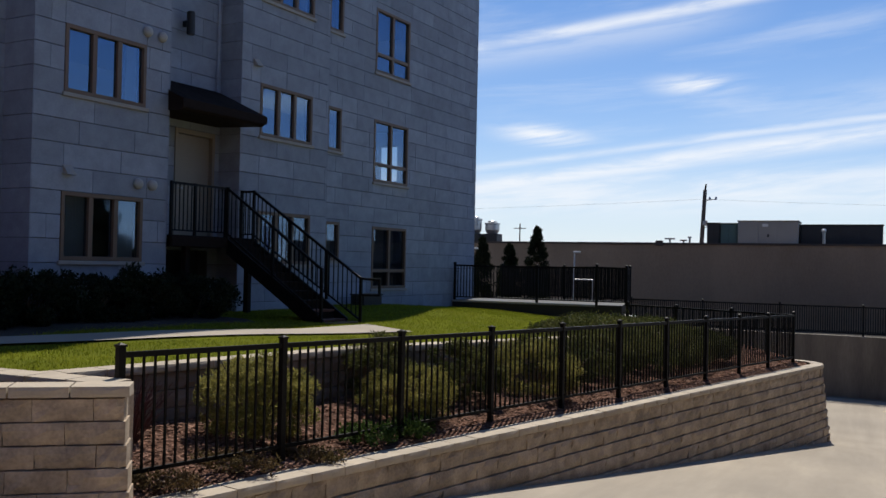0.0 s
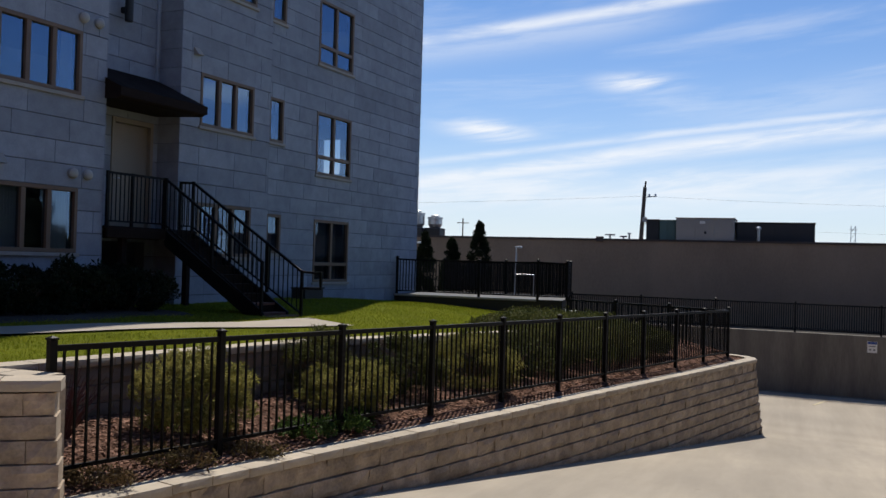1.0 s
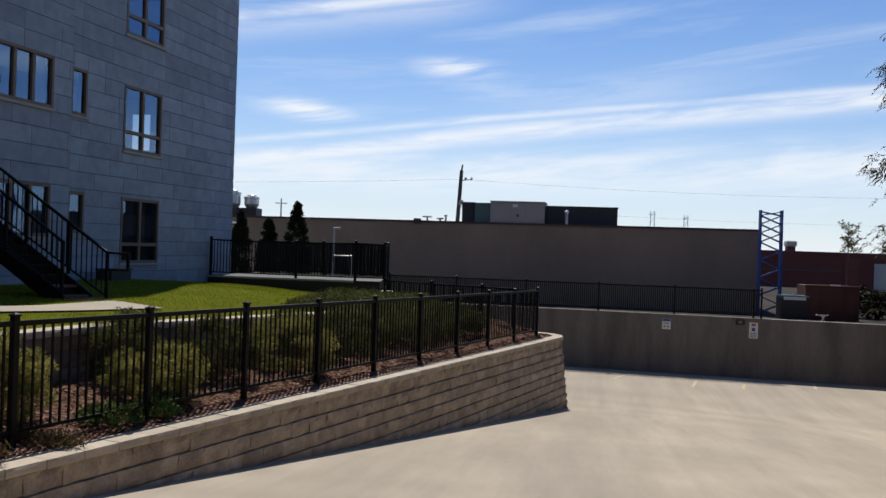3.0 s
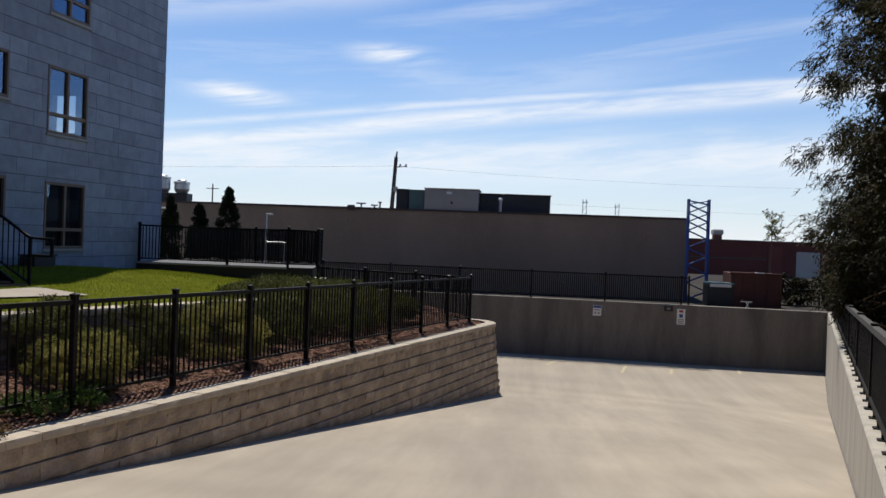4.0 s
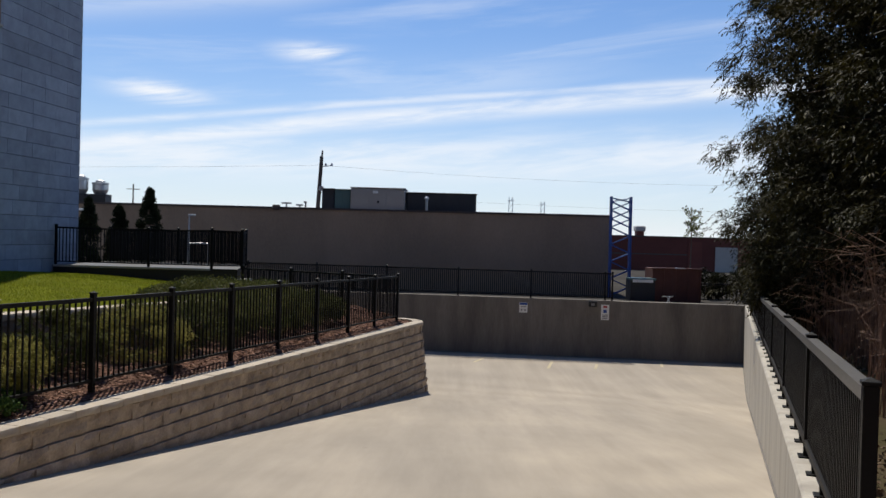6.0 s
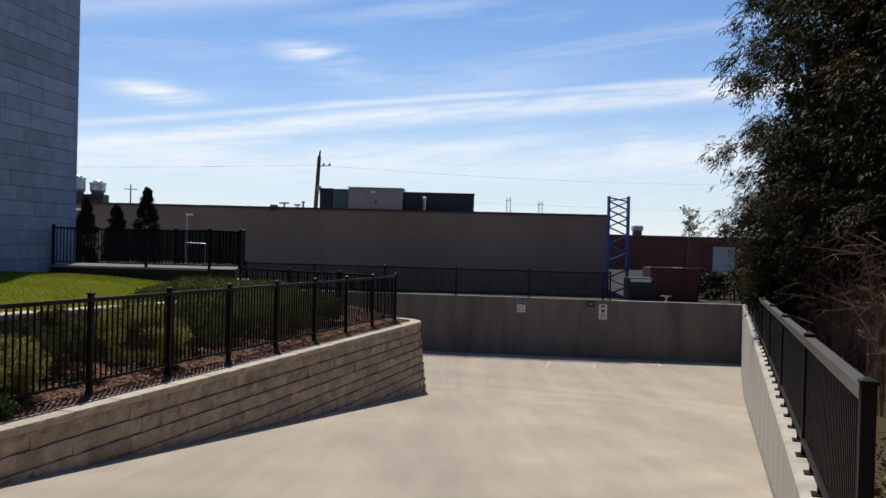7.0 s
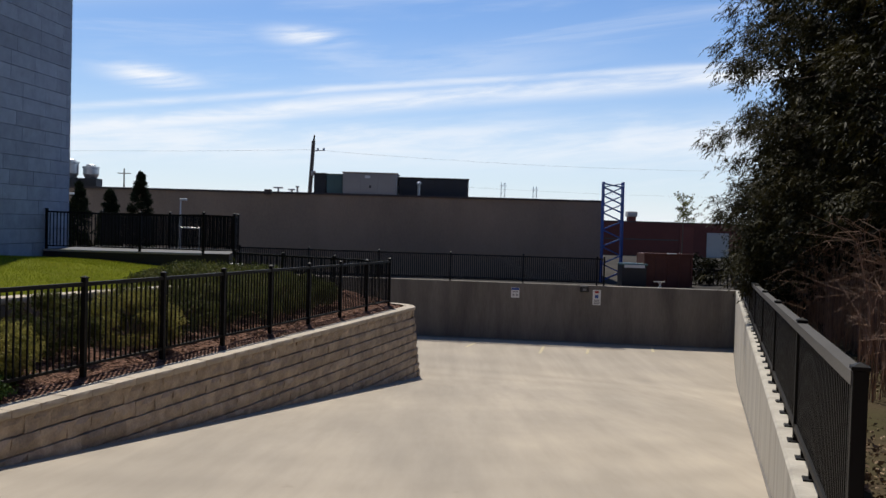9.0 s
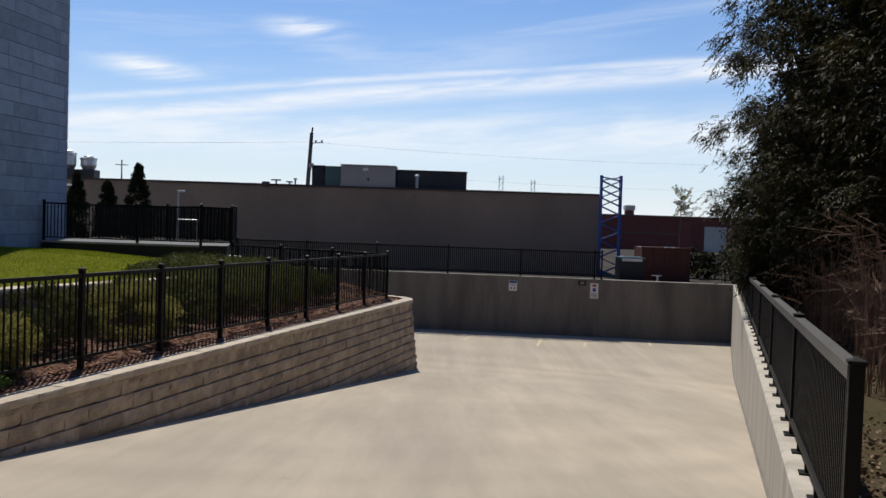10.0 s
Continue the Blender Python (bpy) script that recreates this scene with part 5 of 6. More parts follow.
wire((-9.2, 62, 6.2), (55, 78, 8.4), 1.2, .005, "thin sagging overhead power line")
wire((-9.0, 62, 4.4), (55, 78, 5.8), 1.0, .004, "thin overhead cable below the power line")
wire((-9.2, 62, 6.2), (-90, 66, 7.4), 1.1, .005, "thin sagging overhead power line")


# far lattice pylons
def pylon(x, z1, w):
    e = thing("lattice_pylon", Matrix.Translation((x, 300, -0.66)), "distant steel lattice pylon on the skyline", "pylon", "pylons on the skyline")
    h = z1 + .66
    for sx in (-1, 1):
        part("leg", bar_bm((sx * w, 0, 0), (sx * w * .8, 0, h), .22, .22), GALV, e)
    for i in range(8):
        z = h * i / 8
        part("brace", bar_bm((-w * .95, 0, z), (w * .9, 0, z + h / 8), .12, .12), GALV, e)
    part("crossarm", bar_bm((-w * 1.5, 0, h * .93), (w * 1.5, 0, h * .93), .2, .2), GALV, e)


pylon(17.9, 15.4, .75)
pylon(28.3, 14.3, .7)

# blue rack frame beside the warehouse
rack = thing("rack_upright", NEAR @ Matrix.Translation((8.15, 45.2, -1.2)), "tall blue steel pallet rack uprights standing outdoors", "storage rack")
for yy in (0, 0.3):
    for x in (-.48, .48):
        part("column", bar_bm((x, yy, 0), (x - .03, yy, 4.97), .085 if x < 0 else .13, .09), BLUE, rack)
    z = 0.1
    flip = 1
    while z < 4.75:
        zz = min(4.9, z + .42)
        for sgn in ((1, -1) if z > 3.4 else (flip,)):
            part("brace", bar_bm((-.48 * sgn - .03 * z / 4.97, yy, z), (.48 * sgn - .03 * zz / 4.97, yy, zz), .045, .045), BLUE, rack)
        z = zz
        flip = -flip
for z in (.6, 1.7, 2.4):
    part("beam", bar_bm((.47, 0, z), (.47, .3, z), .06, .1), BLUE, rack)

# brick building far right
brick = thing("brick_building", Matrix.Translation((22, 75, -0.66)), "low dark red brick building with flat parapet", "building")
BRO = (22, 75, -0.66)
part("wall", rel(box(10.6, 34, 75, 75.4, -.66, 2.05), BRO), REDBRICK, brick)
part("wall", rel(box(10.6, 11, 75.4, 96, -.66, 2.05), BRO), REDBRICK, brick)
part("coping", rel(box(10.5, 34.1, 74.95, 75.5, 2.05, 2.14), BRO), COPING, brick)
part("roof", rel(box(11, 34, 75.4, 96, 1.7, 1.8), BRO), COPING, brick)
part("chimney", rel(box(15.1, 15.7, 76.5, 77.5, 1.7, 2.5, .02), BRO), REDBRICK, brick)
part("chimney_cap", rel(box(15.0, 15.8, 76.4, 77.6, 2.5, 2.95, .08), BRO), UNIT_GREY, brick)
for x0, x1 in ((19.0, 20.1), (21.2, 23.0)):
    part("pilaster" if x1 < 20.5 else "roller_door", rel(box(x0, x1, 74.93, 75.0, -.66, 1.75 if x1 < 20.5 else 1.35), BRO), REDBRICK if x1 < 20.5 else UNIT_GREY, brick)
part("band", rel(box(10.6, 18.9, 74.96, 75.0, .62, .72), BRO), COPING, brick)

# skips and bits behind the court wall
e = thing("skip_container", NEAR @ Matrix.Translation((10.45, 43.2, -1.2)), "rust-red steel skip container beyond the wall", "skip")
bm = prism([(-1.12, 0), (1.12, 0), (1.12, 1.8), (-1.12, 1.8)], 0, 1.55)
part("body", bm, RUST, e)
for i in range(5):
    x = -1.1 + 2.2 * i / 4
    part("rib", box(x - .04, x + .04, -.05, 0, .02, 1.5), RUST, e)
part("rim", box(-1.18, 1.18, -.07, .02, 1.5, 1.59, .01), RUST, e)
part("cover_strip", box(-.1, .35, -.09, -.02, 1.57, 1.61), WHITE, e)
e = thing("waste_bin", NEAR @ Matrix.Translation((8.85, 43.0, -1.2)), "dark green waste bin with white lid edge", "waste bin")
bm = prism([(-.58, 0), (.55, 0), (.6, 1.0), (-.62, 1.0)], 0, .98)
part("body", bm, UNIT_DARK, e)
part("lid", box(-.62, .6, -.04, 1.02, .98, 1.08, .02), UNIT_GREEN, e)
part("lid_edge", box(-.5, .45, -.06, -.04, .88, 1.02), WHITE, e)
e = thing("folding_stool", NEAR @ Matrix.Translation((9.75, 41.9, -1.2)), "small white folding stool near the wall", "stool")
for a, b in (((-.25, 0, .32), (.25, 0, .32)), ((-.05, 0, 0), (.12, 0, .32)), ((.12, 0, 0), (-.02, 0, .32))):
    part("bar", bar_bm(a, b, .04, .04), WHITE, e)


# ---- plants ----
nr = np.random.default_rng(7)


def leaf_mesh(name, pos, size, mat, parent=None, label="", droop=0.4, slim=0.42):
    """Leaves as small folded diamonds at the given points."""
    n = len(pos)
    d = nr.normal(size=(n, 3))
    d[:, 2] -= droop
    d /= np.linalg.norm(d, axis=1)[:, None]
    u = np.cross(d, nr.normal(size=(n, 3)))
    u /= np.linalg.norm(u, axis=1)[:, None] + 1e-9
    up = np.cross(u, d)
    L_ = (size * nr.uniform(0.6, 1.3, n))[:, None]
    v = np.empty((n, 4, 3))
    v[:, 0] = pos
    v[:, 1] = pos + d * L_ * 0.5 + u * L_ * slim * 0.5 + up * L_ * 0.06
    v[:, 2] = pos + d * L_
    v[:, 3] = pos + d * L_ * 0.5 - u * L_ * slim * 0.5 + up * L_ * 0.06
    me = bpy.data.meshes.new(name)
    me.vertices.add(n * 4)
    me.vertices.foreach_set("co", v.reshape(-1))
    me.loops.add(n * 4)
    me.loops.foreach_set("vertex_index", np.arange(n * 4, dtype=np.int32))
    me.polygons.add(n)
    me.polygons.foreach_set("loop_start", np.arange(0, n * 4, 4, dtype=np.int32))
    me.update(calc_edges=True)
    me.materials.append(mat)
    ob = new(name, me)
    ob.parent = parent
    if label:
        ob["label"] = label
    return ob


def clump_points(centres, radii, per):
    """Points gathered in clumps, thicker towards each clump's outside."""
    out = []
    for c, r in zip(centres, radii):
        p = nr.normal(size=(per, 3))
        p /= np.linalg.norm(p, axis=1)[:, None]
        p *= (nr.uniform(0.25, 1.0, per) ** 0.5)[:, None] * r
        p[:, 2] *= 0.75
        out.append(p + c)
    return np.concatenate(out)


YEW = leaf_material("dark_shrub_leaf", (0.05844, 0.06906, 0.01912), (0.1594, 0.1594, 0.04781), 0.25)
OLIVE = leaf_material("olive_shrub_leaf", (0.221, 0.21, 0.05525), (0.3978, 0.3536, 0.1105), 0.3)
CEDAR = leaf_material("cedar_leaf", (0.01482, 0.0156, 0.00429), (0.04368, 0.03666, 0.01092), 0.16, 0.75, rough=0.6, spec=0.07)
INNER = leaf_material("shade_inner_leaf", (0.014, 0.013, 0.006), (0.022, 0.018, 0.009), 0.03)
LITTER = material("dry_leaf", (0.195, 0.135, 0.0825), 0.8, vary=0.3, scale=3, fine=30, bump=0, second=(0.12, 0.075, 0.045), per_island=0.5, spec=0.2)
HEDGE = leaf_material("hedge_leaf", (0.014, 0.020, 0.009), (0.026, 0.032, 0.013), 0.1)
GREENLEAF = leaf_material("ground_cover_leaf", (0.044, 0.08, 0.0176), (0.072, 0.112, 0.024), 0.25)
BROWNLEAF = leaf_material("brown_creeper_leaf", (0.10, 0.065, 0.03), (0.13, 0.10, 0.04), 0.25)
REDTWIG = material("red_twig", (0.09, 0.03, 0.025), 0.7, vary=0.3, per_island=0.4, bump=0)


def shrub(x, y, z, rx, ry, h, mat, count, size, label, group="shrubs in the bed", name="shrub", low=-0.35, slim=0.42):
    e = thing(name, Matrix.Translation((x, y, z)), label, "shrub", group)
    bm = bmesh.new()
    for i in range(9):
        a = nr.uniform(0, math.tau)
        q = Vector((math.cos(a) * rx * .6, math.sin(a) * ry * .6, h * nr.uniform(.5, .85)))
        mid = q * 0.5 + Vector((nr.uniform(-.05, .05), nr.uniform(-.05, .05), .05))
        add_tube(bm, (0, 0, -.06), mid, .018, .012, 5)
        add_tube(bm, mid, q, .012, .005, 5)
    part("stem", bm, BARK, e)
    cents, rads = [], []
    for i in range(60):
        a, b = nr.uniform(0, math.tau), nr.uniform(low, 1.0)
        k = nr.uniform(.6, 1.0)
        c = math.sqrt(max(0, 1 - b * b))
        cents.append((math.cos(a) * c * rx * k, math.sin(a) * c * ry * k, h * 0.42 + b * h * 0.5 * k))
        rads.append(nr.uniform(.14, .27) * (rx + ry) / 2 * 1.05)
    pts_ = clump_points(np.array(cents), rads, count // 60)
    pts_ = pts_[pts_[:, 2] > 0.0]
    leaf_mesh("foliage", pts_, size, mat, e, droop=-0.5, slim=slim)
    return e


def bed_shrub(s, off, r, h, mat, label, count=13000, size=0.055):
    x, y = fen(s, off)
    shrub(x, y, bed_z(s, off), r, r * 0.9, h, mat, count, size, label, low=-0.92, slim=0.24)


bed_shrub(0.32, -0.76, 0.66, 1.02, OLIVE, "rounded olive-green evergreen shrub in the mulch bed", 24000, 0.05)
bed_shrub(2.72, -0.66, 0.62, 0.66, OLIVE, "low olive-green shrub in the mulch bed", 18000, 0.05)
bed_shrub(3.1, -1.35, 0.66, 0.98, YEW, "dark green shrub against the lawn wall")
bed_shrub(4.3, -0.95, 0.66, 0.90, YEW, "dark evergreen shrub behind the fence")
bed_shrub(5.9, -0.80, 0.80, 0.85, OLIVE, "rounded evergreen shrub behind the fence", 18000, 0.05)
bed_shrub(7.6, -0.95, 0.85, 0.80, YEW, "spreading dark evergreen shrub behind the fence")
bed_shrub(9.4, -0.95, 0.90, 0.92, YEW, "dense dark evergreen shrub behind the fence")
bed_shrub(11.2, -0.95, 0.85, 1.02, YEW, "tall dark evergreen shrub behind the fence")
bed_shrub(12.9, -1.1, 0.75, 0.75, YEW, "dark evergreen shrub near the wall's end")
bed_shrub(14.6, -1.3, 0.6, 0.5, YEW, "small dark shrub near the wall's end", 3000)
for s, off, r, h in ((6.7, -1.2, 0.7, 0.86), (8.5, -1.15, 0.72, 0.84), (10.3, -1.1, 0.7, 0.9), (12.1, -1.0, 0.72, 0.8), (13.7, -1.0, 0.62, 0.66)):
    bed_shrub(s, off, r, h, YEW, "dark evergreen shrub filling the bed", 9000)
# ground cover at the foot of the fence
for s, off, r, h in ((1.35, -0.05, 0.34, 0.22), (1.95, -0.02, 0.3, 0.18), (2.4, -0.25, 0.22, 0.14)):
    x, y = fen(s, off)
    shrub(x, y, bed_z(s, off), r, r, h, GREENLEAF, 1500, 0.05, "bright green low ground cover by the fence", "ground cover in the bed", "ground_cover")
for s, off, r, h in ((-0.6, 0.02, 0.5, 0.13), (0.3, 0.05, 0.45, 0.12), (-1.5, 0.05, 0.5, 0.12)):
    x, y = fen(s, off)
    shrub(x, y, bed_z(s, off), r, r * .5, h, BROWNLEAF, 1400, 0.04, "brownish low creeping plant by the fence", "ground cover in the bed", "ground_cover")
# bare red-stemmed shrub
x, y = fen(-0.95, -1.15)
e = thing("bare_shrub", Matrix.Translation((x, y, bed_z(-0.95, -1.15))), "leafless reddish twiggy shrub in the bed", "shrub")
bm = bmesh.new()
for i in range(110):
    a, r = nr.uniform(0, math.tau), nr.uniform(.1, .42)
    q = Vector((math.cos(a) * r, math.sin(a) * r, nr.uniform(.35, .72)))
    mid = q * .5 + Vector((nr.uniform(-.05, .05), nr.uniform(-.05, .05), .06))
    add_tube(bm, (q.x * .1, q.y * .1, -.03), mid, .006, .005, 4, False)
    add_tube(bm, mid, q, .005, .002, 4, False)
part("branching", bm, REDTWIG, e)

# low junipers along the lawn's far edge
for i, (s, off, r, h) in enumerate(((9.6, -2.6, .55, .3), (10.8, -2.9, .6, .34), (12.0, -2.7, .75, .36), (13.2, -3.0, .8, .38), (14.4, -2.8, .85, .4), (15.5, -3.2, .85, .36), (13.8, -4.0, .8, .32), (15.2, -4.6, .9, .3), (16.3, -4.2, .8, .3))):
    x, y = fen(s, off)
    shrub(x, y, lawn_z(x, y) - 0.03, r, r, h, YEW, 2600, 0.06, "low spreading juniper along the lawn edge", "junipers along the lawn", "juniper")

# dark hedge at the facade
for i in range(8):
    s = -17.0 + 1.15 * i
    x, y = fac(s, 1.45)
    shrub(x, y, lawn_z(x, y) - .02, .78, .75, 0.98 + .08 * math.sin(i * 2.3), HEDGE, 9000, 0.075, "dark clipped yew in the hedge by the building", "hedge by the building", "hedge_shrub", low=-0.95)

# three columnar cedars
for x, y, zt, w in ((-12.85, 32.0, 2.55, .50), (-11.78, 32.0, 2.32, .50), (-10.70, 32.0, 2.95, .54)):
    e = thing("columnar_cedar", Matrix.Translation((x, y, -0.66)), "narrow dark columnar cedar behind the platform", "tree", "columnar cedars")
    h = zt + .66
    part("trunk", tube((0, 0, -.1), (0, 0, h * .9), .06, .015), BARK, e)
    cents, rads = [], []
    for i in range(130):
        f = nr.uniform(0, 1) ** 0.85
        r = w * min(1, (1 - f) * 2.4) ** .8
        a = nr.uniform(0, math.tau)
        cents.append((math.cos(a) * r * .65, math.sin(a) * r * .65, .15 + f * (h - .2)))
        rads.append(.10 + .17 * (1 - f))
    pts_ = clump_points(np.array(cents), rads, 110)
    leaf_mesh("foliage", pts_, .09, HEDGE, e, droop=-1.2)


# evergreen trees behind the ramp fence
def spray_mesh(name, root, out, length, leaf, mat, parent, m=9, sag=0.55):
    """Drooping sprays: slim leaflets set in two rows along each arching twig."""
    n = len(root)
    L_ = (length * nr.uniform(0.6, 1.25, n))[:, None]
    side = np.cross(out, np.array([0, 0, 1.0])) + nr.normal(size=(n, 3)) * 0.25
    side /= np.linalg.norm(side, axis=1)[:, None] + 1e-9
    v = np.empty((n, m, 4, 3))
    for j in range(m):
        f = (j + 1) / m
        base = root + out * L_ * f
        base[:, 2] -= sag * L_[:, 0] * f * f
        d = out * 0.65 + side * (0.75 if j % 2 else -0.75) * (1.0 if j < m - 1 else 0.1) + nr.normal(size=(n, 3)) * 0.22
        d[:, 2] -= 0.35 + 0.4 * f
        d /= np.linalg.norm(d, axis=1)[:, None]
        w = np.cross(d, np.array([0, 0, 1.0]) + nr.normal(size=(n, 3)) * 0.35)
        w /= np.linalg.norm(w, axis=1)[:, None] + 1e-9
        up = np.cross(w, d)
        s_ = (leaf * nr.uniform(0.7, 1.25, n))[:, None]
        v[:, j, 0] = base
        v[:, j, 1] = base + d * s_ * 0.45 + w * s_ * 0.12 + up * s_ * 0.05
        v[:, j, 2] = base + d * s_
        v[:, j, 3] = base + d * s_ * 0.45 - w * s_ * 0.12 + up * s_ * 0.05
    k = n * m
    me = bpy.data.meshes.new(name)
    me.vertices.add(k * 4)
    me.vertices.foreach_set("co", v.reshape(-1))
    me.loops.add(k * 4)
    me.loops.foreach_set("vertex_index", np.arange(k * 4, dtype=np.int32))
    me.polygons.add(k)
    me.polygons.foreach_set("loop_start", np.arange(0, k * 4, 4, dtype=np.int32))
    me.update(calc_edges=True)
    me.materials.append(mat)
    ob = new(name, me)
    ob.parent = parent
    return ob


def evergreen(y, off, h, r, base, seed, count=150, per=44, label="tall dense evergreen tree behind the ramp fence", lean=0.0):
    x, yy = rw(y, off)
    z = ramp_wall_z(max(0, y)) - 0.1
    e = thing("evergreen_tree", Matrix.Translation((x, yy, z)), label, "tree", "evergreens along the ramp")
    rs = np.random.default_rng(seed)
    bm = bmesh.new()
    bend = Vector((rs.uniform(-.2, .2), rs.uniform(-.2, .2), 0))
    add_tube(bm, (0, 0, -.3), bend + Vector((0, 0, h * .45)), .16, .10, 10)
    add_tube(bm, bend + Vector((0, 0, h * .45)), bend * .5 + Vector((0, 0, h * .95)), .10, .03, 8)
    part("trunk", bm, BARK, e)
    limbs = bmesh.new()
    roots, outs = [], []
    for i in range(count):
        f = rs.uniform(0, 1) ** 1.1
        zc = base + f * (h - base)
        rr = r * (0.55 + 0.45 * math.sin(math.pi * min(1, .18 + f * .85))) * (1 - .55 * max(0, f - .55) / .45)
        a = rs.uniform(0, math.tau)
        k = rs.uniform(.3, 1.0) ** .6
        c = np.array((math.cos(a) * rr * k + lean * f, math.sin(a) * rr * k, zc))
        # a branch end: sprays fan out from it, mostly away from the trunk
        reach = rs.uniform(.16, .44) * (1.15 - .45 * f)
        p = rs.normal(size=(per, 3)) * reach * 0.62
        p[:, 2] *= 0.6
        o = np.array((math.cos(a), math.sin(a), 0.15)) * 0.8 + rs.normal(size=(per, 3)) * 0.55
        o /= np.linalg.norm(o, axis=1)[:, None]
        roots.append(c + p)
        outs.append(o)
        if i % 3 == 0:
            c = Vector(c)
            st = Vector((bend.x * f, bend.y * f, zc - .25 * k))
            midp = st.lerp(c, .55) + Vector((0, 0, .12))
            add_tube(limbs, st, midp, .035, .022, 5, False)
            add_tube(limbs, midp, midp.lerp(c, .8), .022, .008, 5, False)
    tagged(part("branch_structure", limbs, BARK, e), kind="stuff")
    spray_mesh("crown", np.concatenate(roots), np.concatenate(outs), .23, .105 if off < 5 else .2, CEDAR, e)
    # near-black leaves round the trunk paint the crown's inner shade and close gaps
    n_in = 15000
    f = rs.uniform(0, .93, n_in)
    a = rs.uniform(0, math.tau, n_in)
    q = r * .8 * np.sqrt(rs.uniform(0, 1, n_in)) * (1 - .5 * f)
    leaf_mesh("crown_shade_fill", np.stack((np.cos(a) * q, np.sin(a) * q, base * .7 + f * (h - base * .7)), 1), .15, INNER, e, droop=.8, slim=.4)
    return e


evergreen(5.2, 3.6, 10.5, 2.0, 2.6, 1, 150)
evergreen(8.8, 3.1, 11.0, 2.1, 2.5, 2, 180)
evergreen(12.6, 2.8, 11.2, 2.15, 2.4, 3, 220)
evergreen(16.6, 2.4, 11.5, 2.5, 2.0, 4, 360)
evergreen(20.8, 1.95, 11.5, 2.75, 0.9, 5, 430)
evergreen(25.2, 2.0, 6.4, 2.3, 0.5, 6, 240)
evergreen(29.6, 2.2, 4.3, 2.0, 0.3, 7, 190)
evergreen(34.0, 2.2, 3.2, 1.8, 0.2, 8, 140)
for sx, sy, sh in ((10.35, 37.2, 1.15), (10.75, 37.4, 1.0), (11.5, 36.6, 1.25), (12.2, 37.2, 1.5)):
    e = thing("evergreen_shrub", Matrix.Translation((sx, sy, -0.66)), "low dark evergreen shrub beyond the court wall", "shrub", "shrubs beyond the court wall")
    bm = bmesh.new()
    for k in range(7):
        add_tube(bm, (0, 0, -.1), (.3 * math.cos(k * .9), .3 * math.sin(k * .9), sh * .7), .03, .01, 5, False)
    part("stems", bm, BARK, e)
    cents = [(nr.uniform(-.5, .5), nr.uniform(-.4, .4), nr.uniform(.12, sh)) for i in range(40)]
    leaf_mesh("foliage", clump_points(np.array(cents), [.2] * 40, 60), .10, CEDAR, e, droop=.6, slim=.4)
for y, off in ((2, 7.0), (6, 6.6), (10, 6.4), (14, 6.2), (18, 6.0), (23, 6.0), (28, 6.2), (34, 6.4)):
    evergreen(y, off, 9.0 if y < 20 else 6.0, 2.8, 0.2, int(20 + y), 120, 16, label="tall evergreen tree standing further back")

# young leafy tree beyond the wall
e = thing("young_tree", Matrix.Translation((9.7, 38.0, -0.66)), "slender young tree with small open crown", "tree")
bm = bmesh.new()
add_tube(bm, (0, 0, -.1), (.05, 0, 2.2), .04, .025, 6)
add_tube(bm, (.05, 0, 2.2), (0, 0, 3.7), .025, .01, 6)
part("trunk", bm, BARK, e)
cents = [(nr.uniform(-.42, .42), nr.uniform(-.4, .4), nr.uniform(2.5, 3.8)) for i in range(26)]
leaf_mesh("crown", clump_points(np.array(cents), [.13] * 26, 22), .11, YEW, e, droop=.3, slim=.5)

# bare brush behind the ramp fence
for i in range(15):
    y = 5.5 + 1.7 * i
    off = 1.45 + .3 * (i % 3)
    x, yy = rw(y, off)
    e = thing("bare_brush", Matrix.Translation((x, yy, ramp_wall_z(y) - .1)), "tangle of bare brown twigs behind the fence", "brush", "bare brush behind the fence")
    bm = bmesh.new()
    for k in range(95):
        a = nr.uniform(0, math.tau)
        reach, top = nr.uniform(.25, .6), nr.uniform(.8, 2.3)
        way = Vector((math.cos(a), math.sin(a), 0))
        side = Vector((-way.y, way.x, 0)) * nr.uniform(-.28, .28)
        p = Vector((nr.uniform(-.45, .45), nr.uniform(-.45, .45), 0))
        # each cane rises, bends over and droops or lifts at its tip
        steps = (way * .12 * reach + Vector((0, 0, top * .55)),
                 way * .35 * reach + side * .4 + Vector((0, 0, top * .33)),
                 way * .55 * reach + side + Vector((0, 0, nr.uniform(-.05, .22))),
                 way * .45 * reach + side * 1.5 + Vector((0, 0, nr.uniform(-.32, .12))))
        thick = nr.uniform(.004, .0085)
        for n_, d in enumerate(steps):
            q = p + d
            r0, r1 = thick * (1 - .22 * n_), thick * (1 - .22 * (n_ + 1))
            add_tube(bm, p, q, r0, r1, 4, False)
            if n_ in (1, 2) and nr.random() < .6:
                add_tube(bm, q, q + Vector((nr.uniform(-.3, .3), nr.uniform(-.3, .3), nr.uniform(-.12, .25))), r1 * .8, .0015, 4, False)
            p = q
    part("branching", bm, TWIG, e)

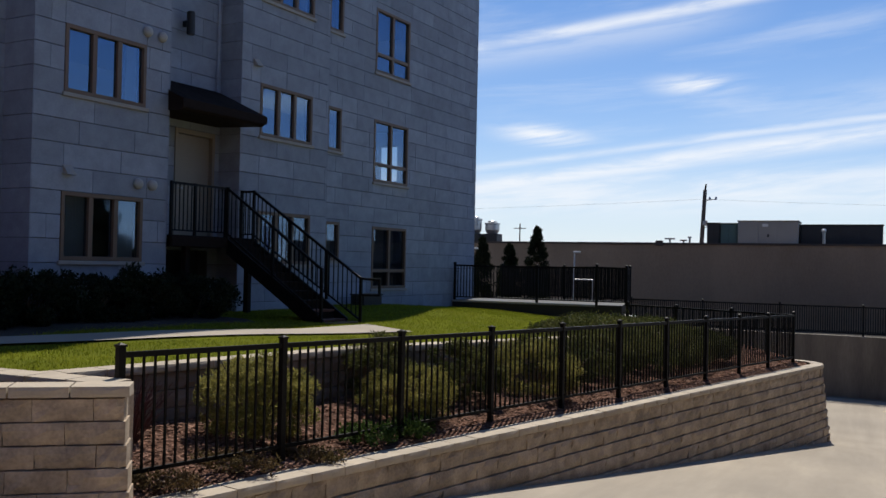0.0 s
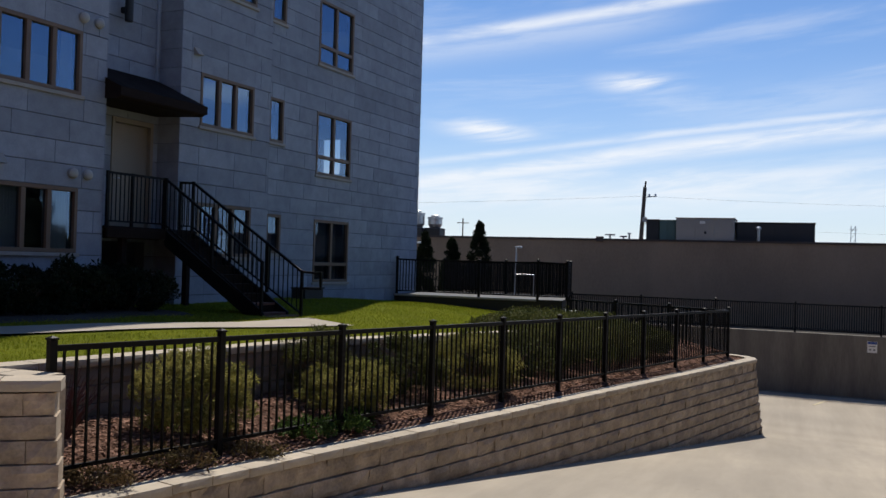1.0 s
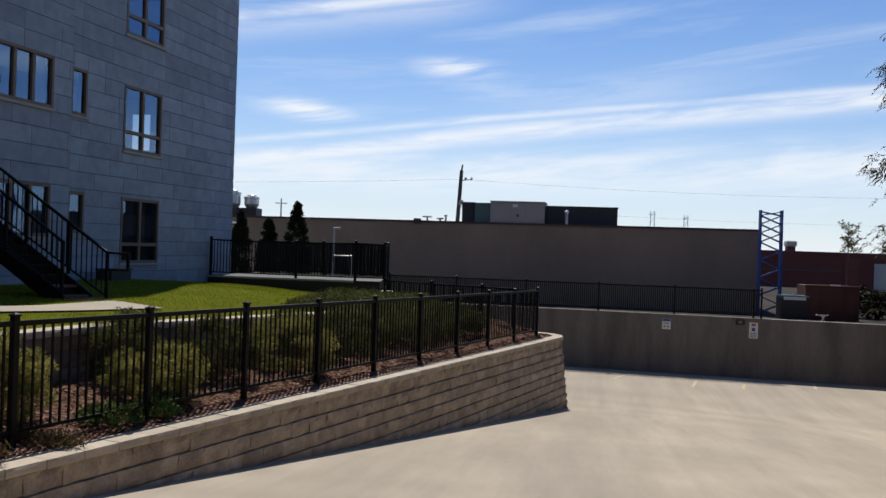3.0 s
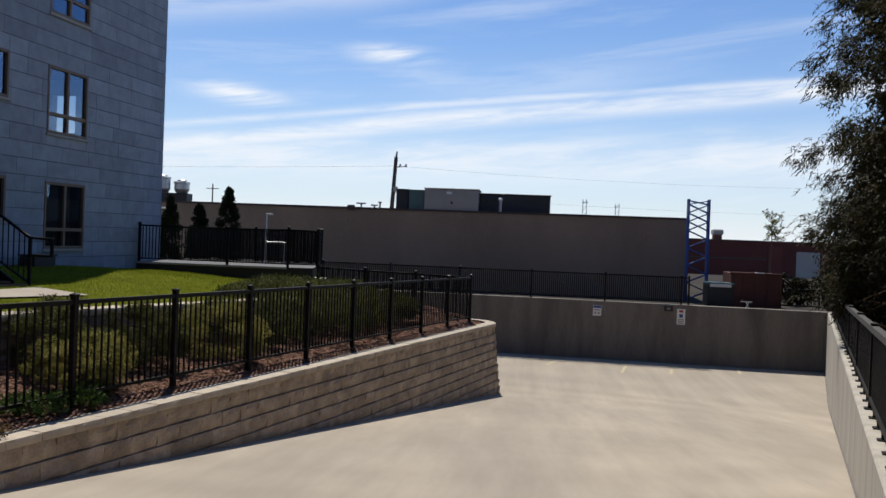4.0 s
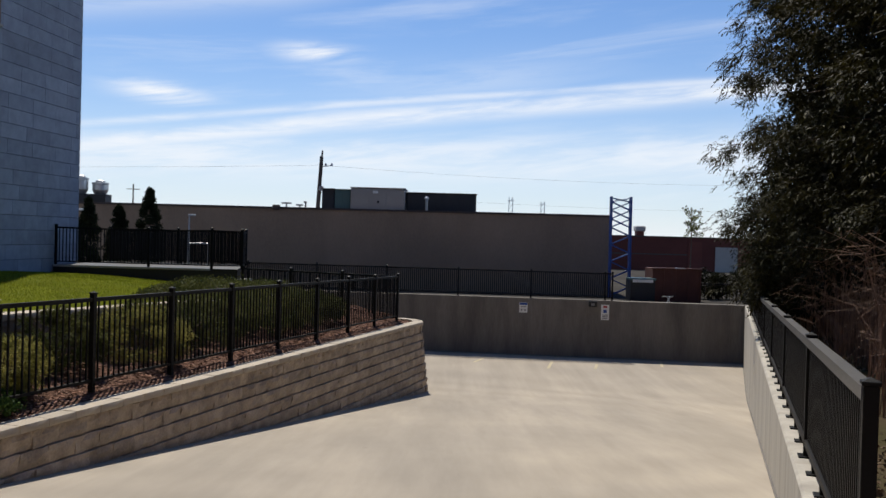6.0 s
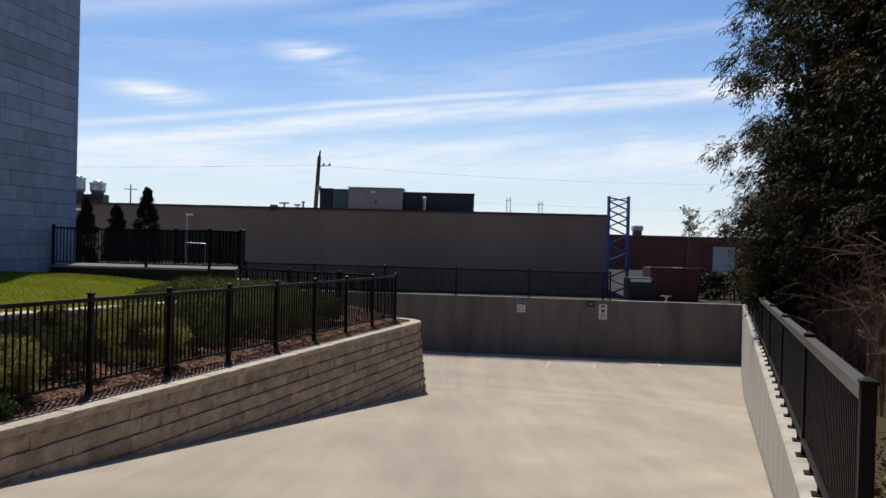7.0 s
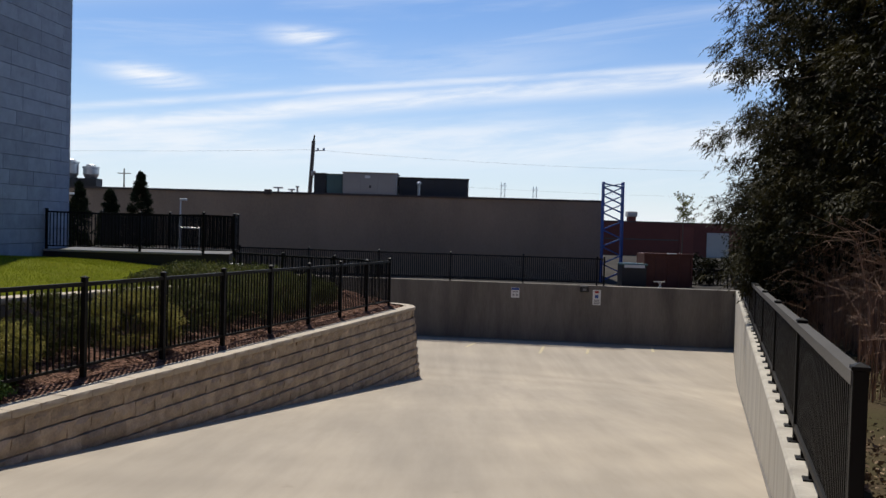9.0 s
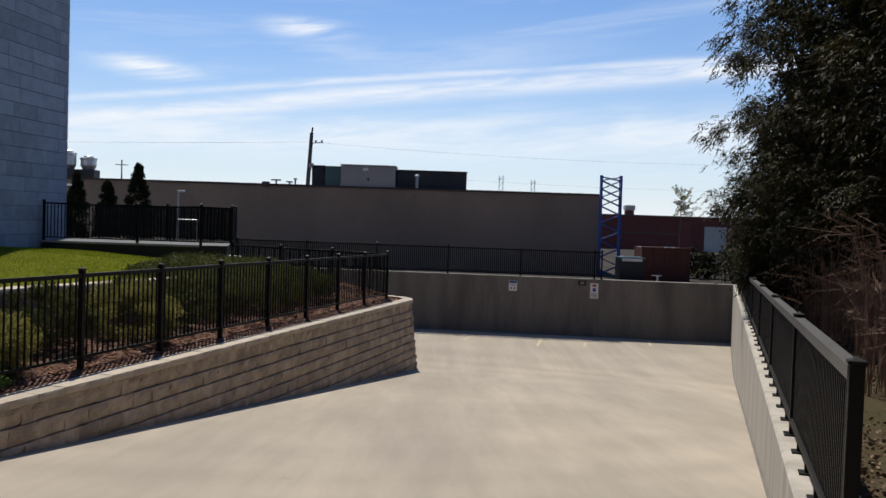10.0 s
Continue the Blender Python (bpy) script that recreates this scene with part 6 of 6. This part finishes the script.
# leaf litter on the bank
n = 16000
yy = 2 + 28 * nr.random(n) ** 1.6
of = .5 + 4 * nr.random(n) ** 1.3
pp = np.array([(*rw(a, b), ramp_wall_z(a) - .06 + .02 * b + .02) for a, b in zip(yy, of)])
tagged(leaf_mesh("leaf_litter", pp, .05, LITTER, droop=0.0, slim=.6), "dry brown leaf litter on the bank", "leaf litter", kind="stuff")

# ---- facade panels, last ----
PANELS = {}
COURSE, PLEN = 0.405, 1.22


def panel_mesh(w, h):
    key = (round(w, 2), round(h, 2))
    if key not in PANELS:
        bm = box(0, w - 0.005, -0.022, 0.006, 0, h - 0.014, 0.003)
        me = bpy.data.meshes.new("panel")
        bm.to_mesh(me)
        bm.free()
        me.materials.append(PANEL)
        PANELS[key] = me
    return PANELS[key]


rest = bmesh.new()
count = 0
pr = random.Random(3)
for s0, s1, off, holes in SECTIONS:
    z, c = 0.20, 0
    while z < TOP - 0.05:
        x = s0 - pr.choice((0.0, 0.31, 0.61, 0.92))
        while x < s1 - 0.02:
            rects = [(max(x, s0), min(x + PLEN, s1), z, min(z + COURSE, TOP))]
            for _, a, b, c0_, d_ in holes:
                rects = minus(rects, (a - .004, b + .004, c0_ - .004, d_ + .004))
            for x0, x1, z0, z1 in rects:
                if x1 - x0 < .03 or z1 - z0 < .03:
                    continue
                if z0 < 5.6 and x0 > -12 and count < 300:
                    ob = new("panel", panel_mesh(x1 - x0, z1 - z0))
                    ob.parent = apartment
                    ob.location = (x0, -off + pr.uniform(-.002, .002), z0)
                    count += 1
                else:
                    add_box(rest, x0, x1 - .005, -off - .022, -off + .006, z0, z1 - .014)
            x += PLEN
        z += COURSE
for s, o0, o1, side in SIDES:
    z = 0.20
    while z < TOP - .05:
        a, b = (s - .006, s + .018) if side > 0 else (s - .018, s + .006)
        o = o0
        while o < o1 - .02:
            oo = min(o + PLEN, o1 + (.02 if o + PLEN >= o1 else 0))
            for y0, y1, z0, z1 in minus([(-oo, -o - .01, z, z + COURSE - .011)], END_WINDOW if s > 5 else NOWHERE):
                add_box(rest, a, b, y0, y1, z0, z1)
            o += PLEN
        z += COURSE
tagged(part("panel_field", rest, PANEL, apartment), kind="stuff")
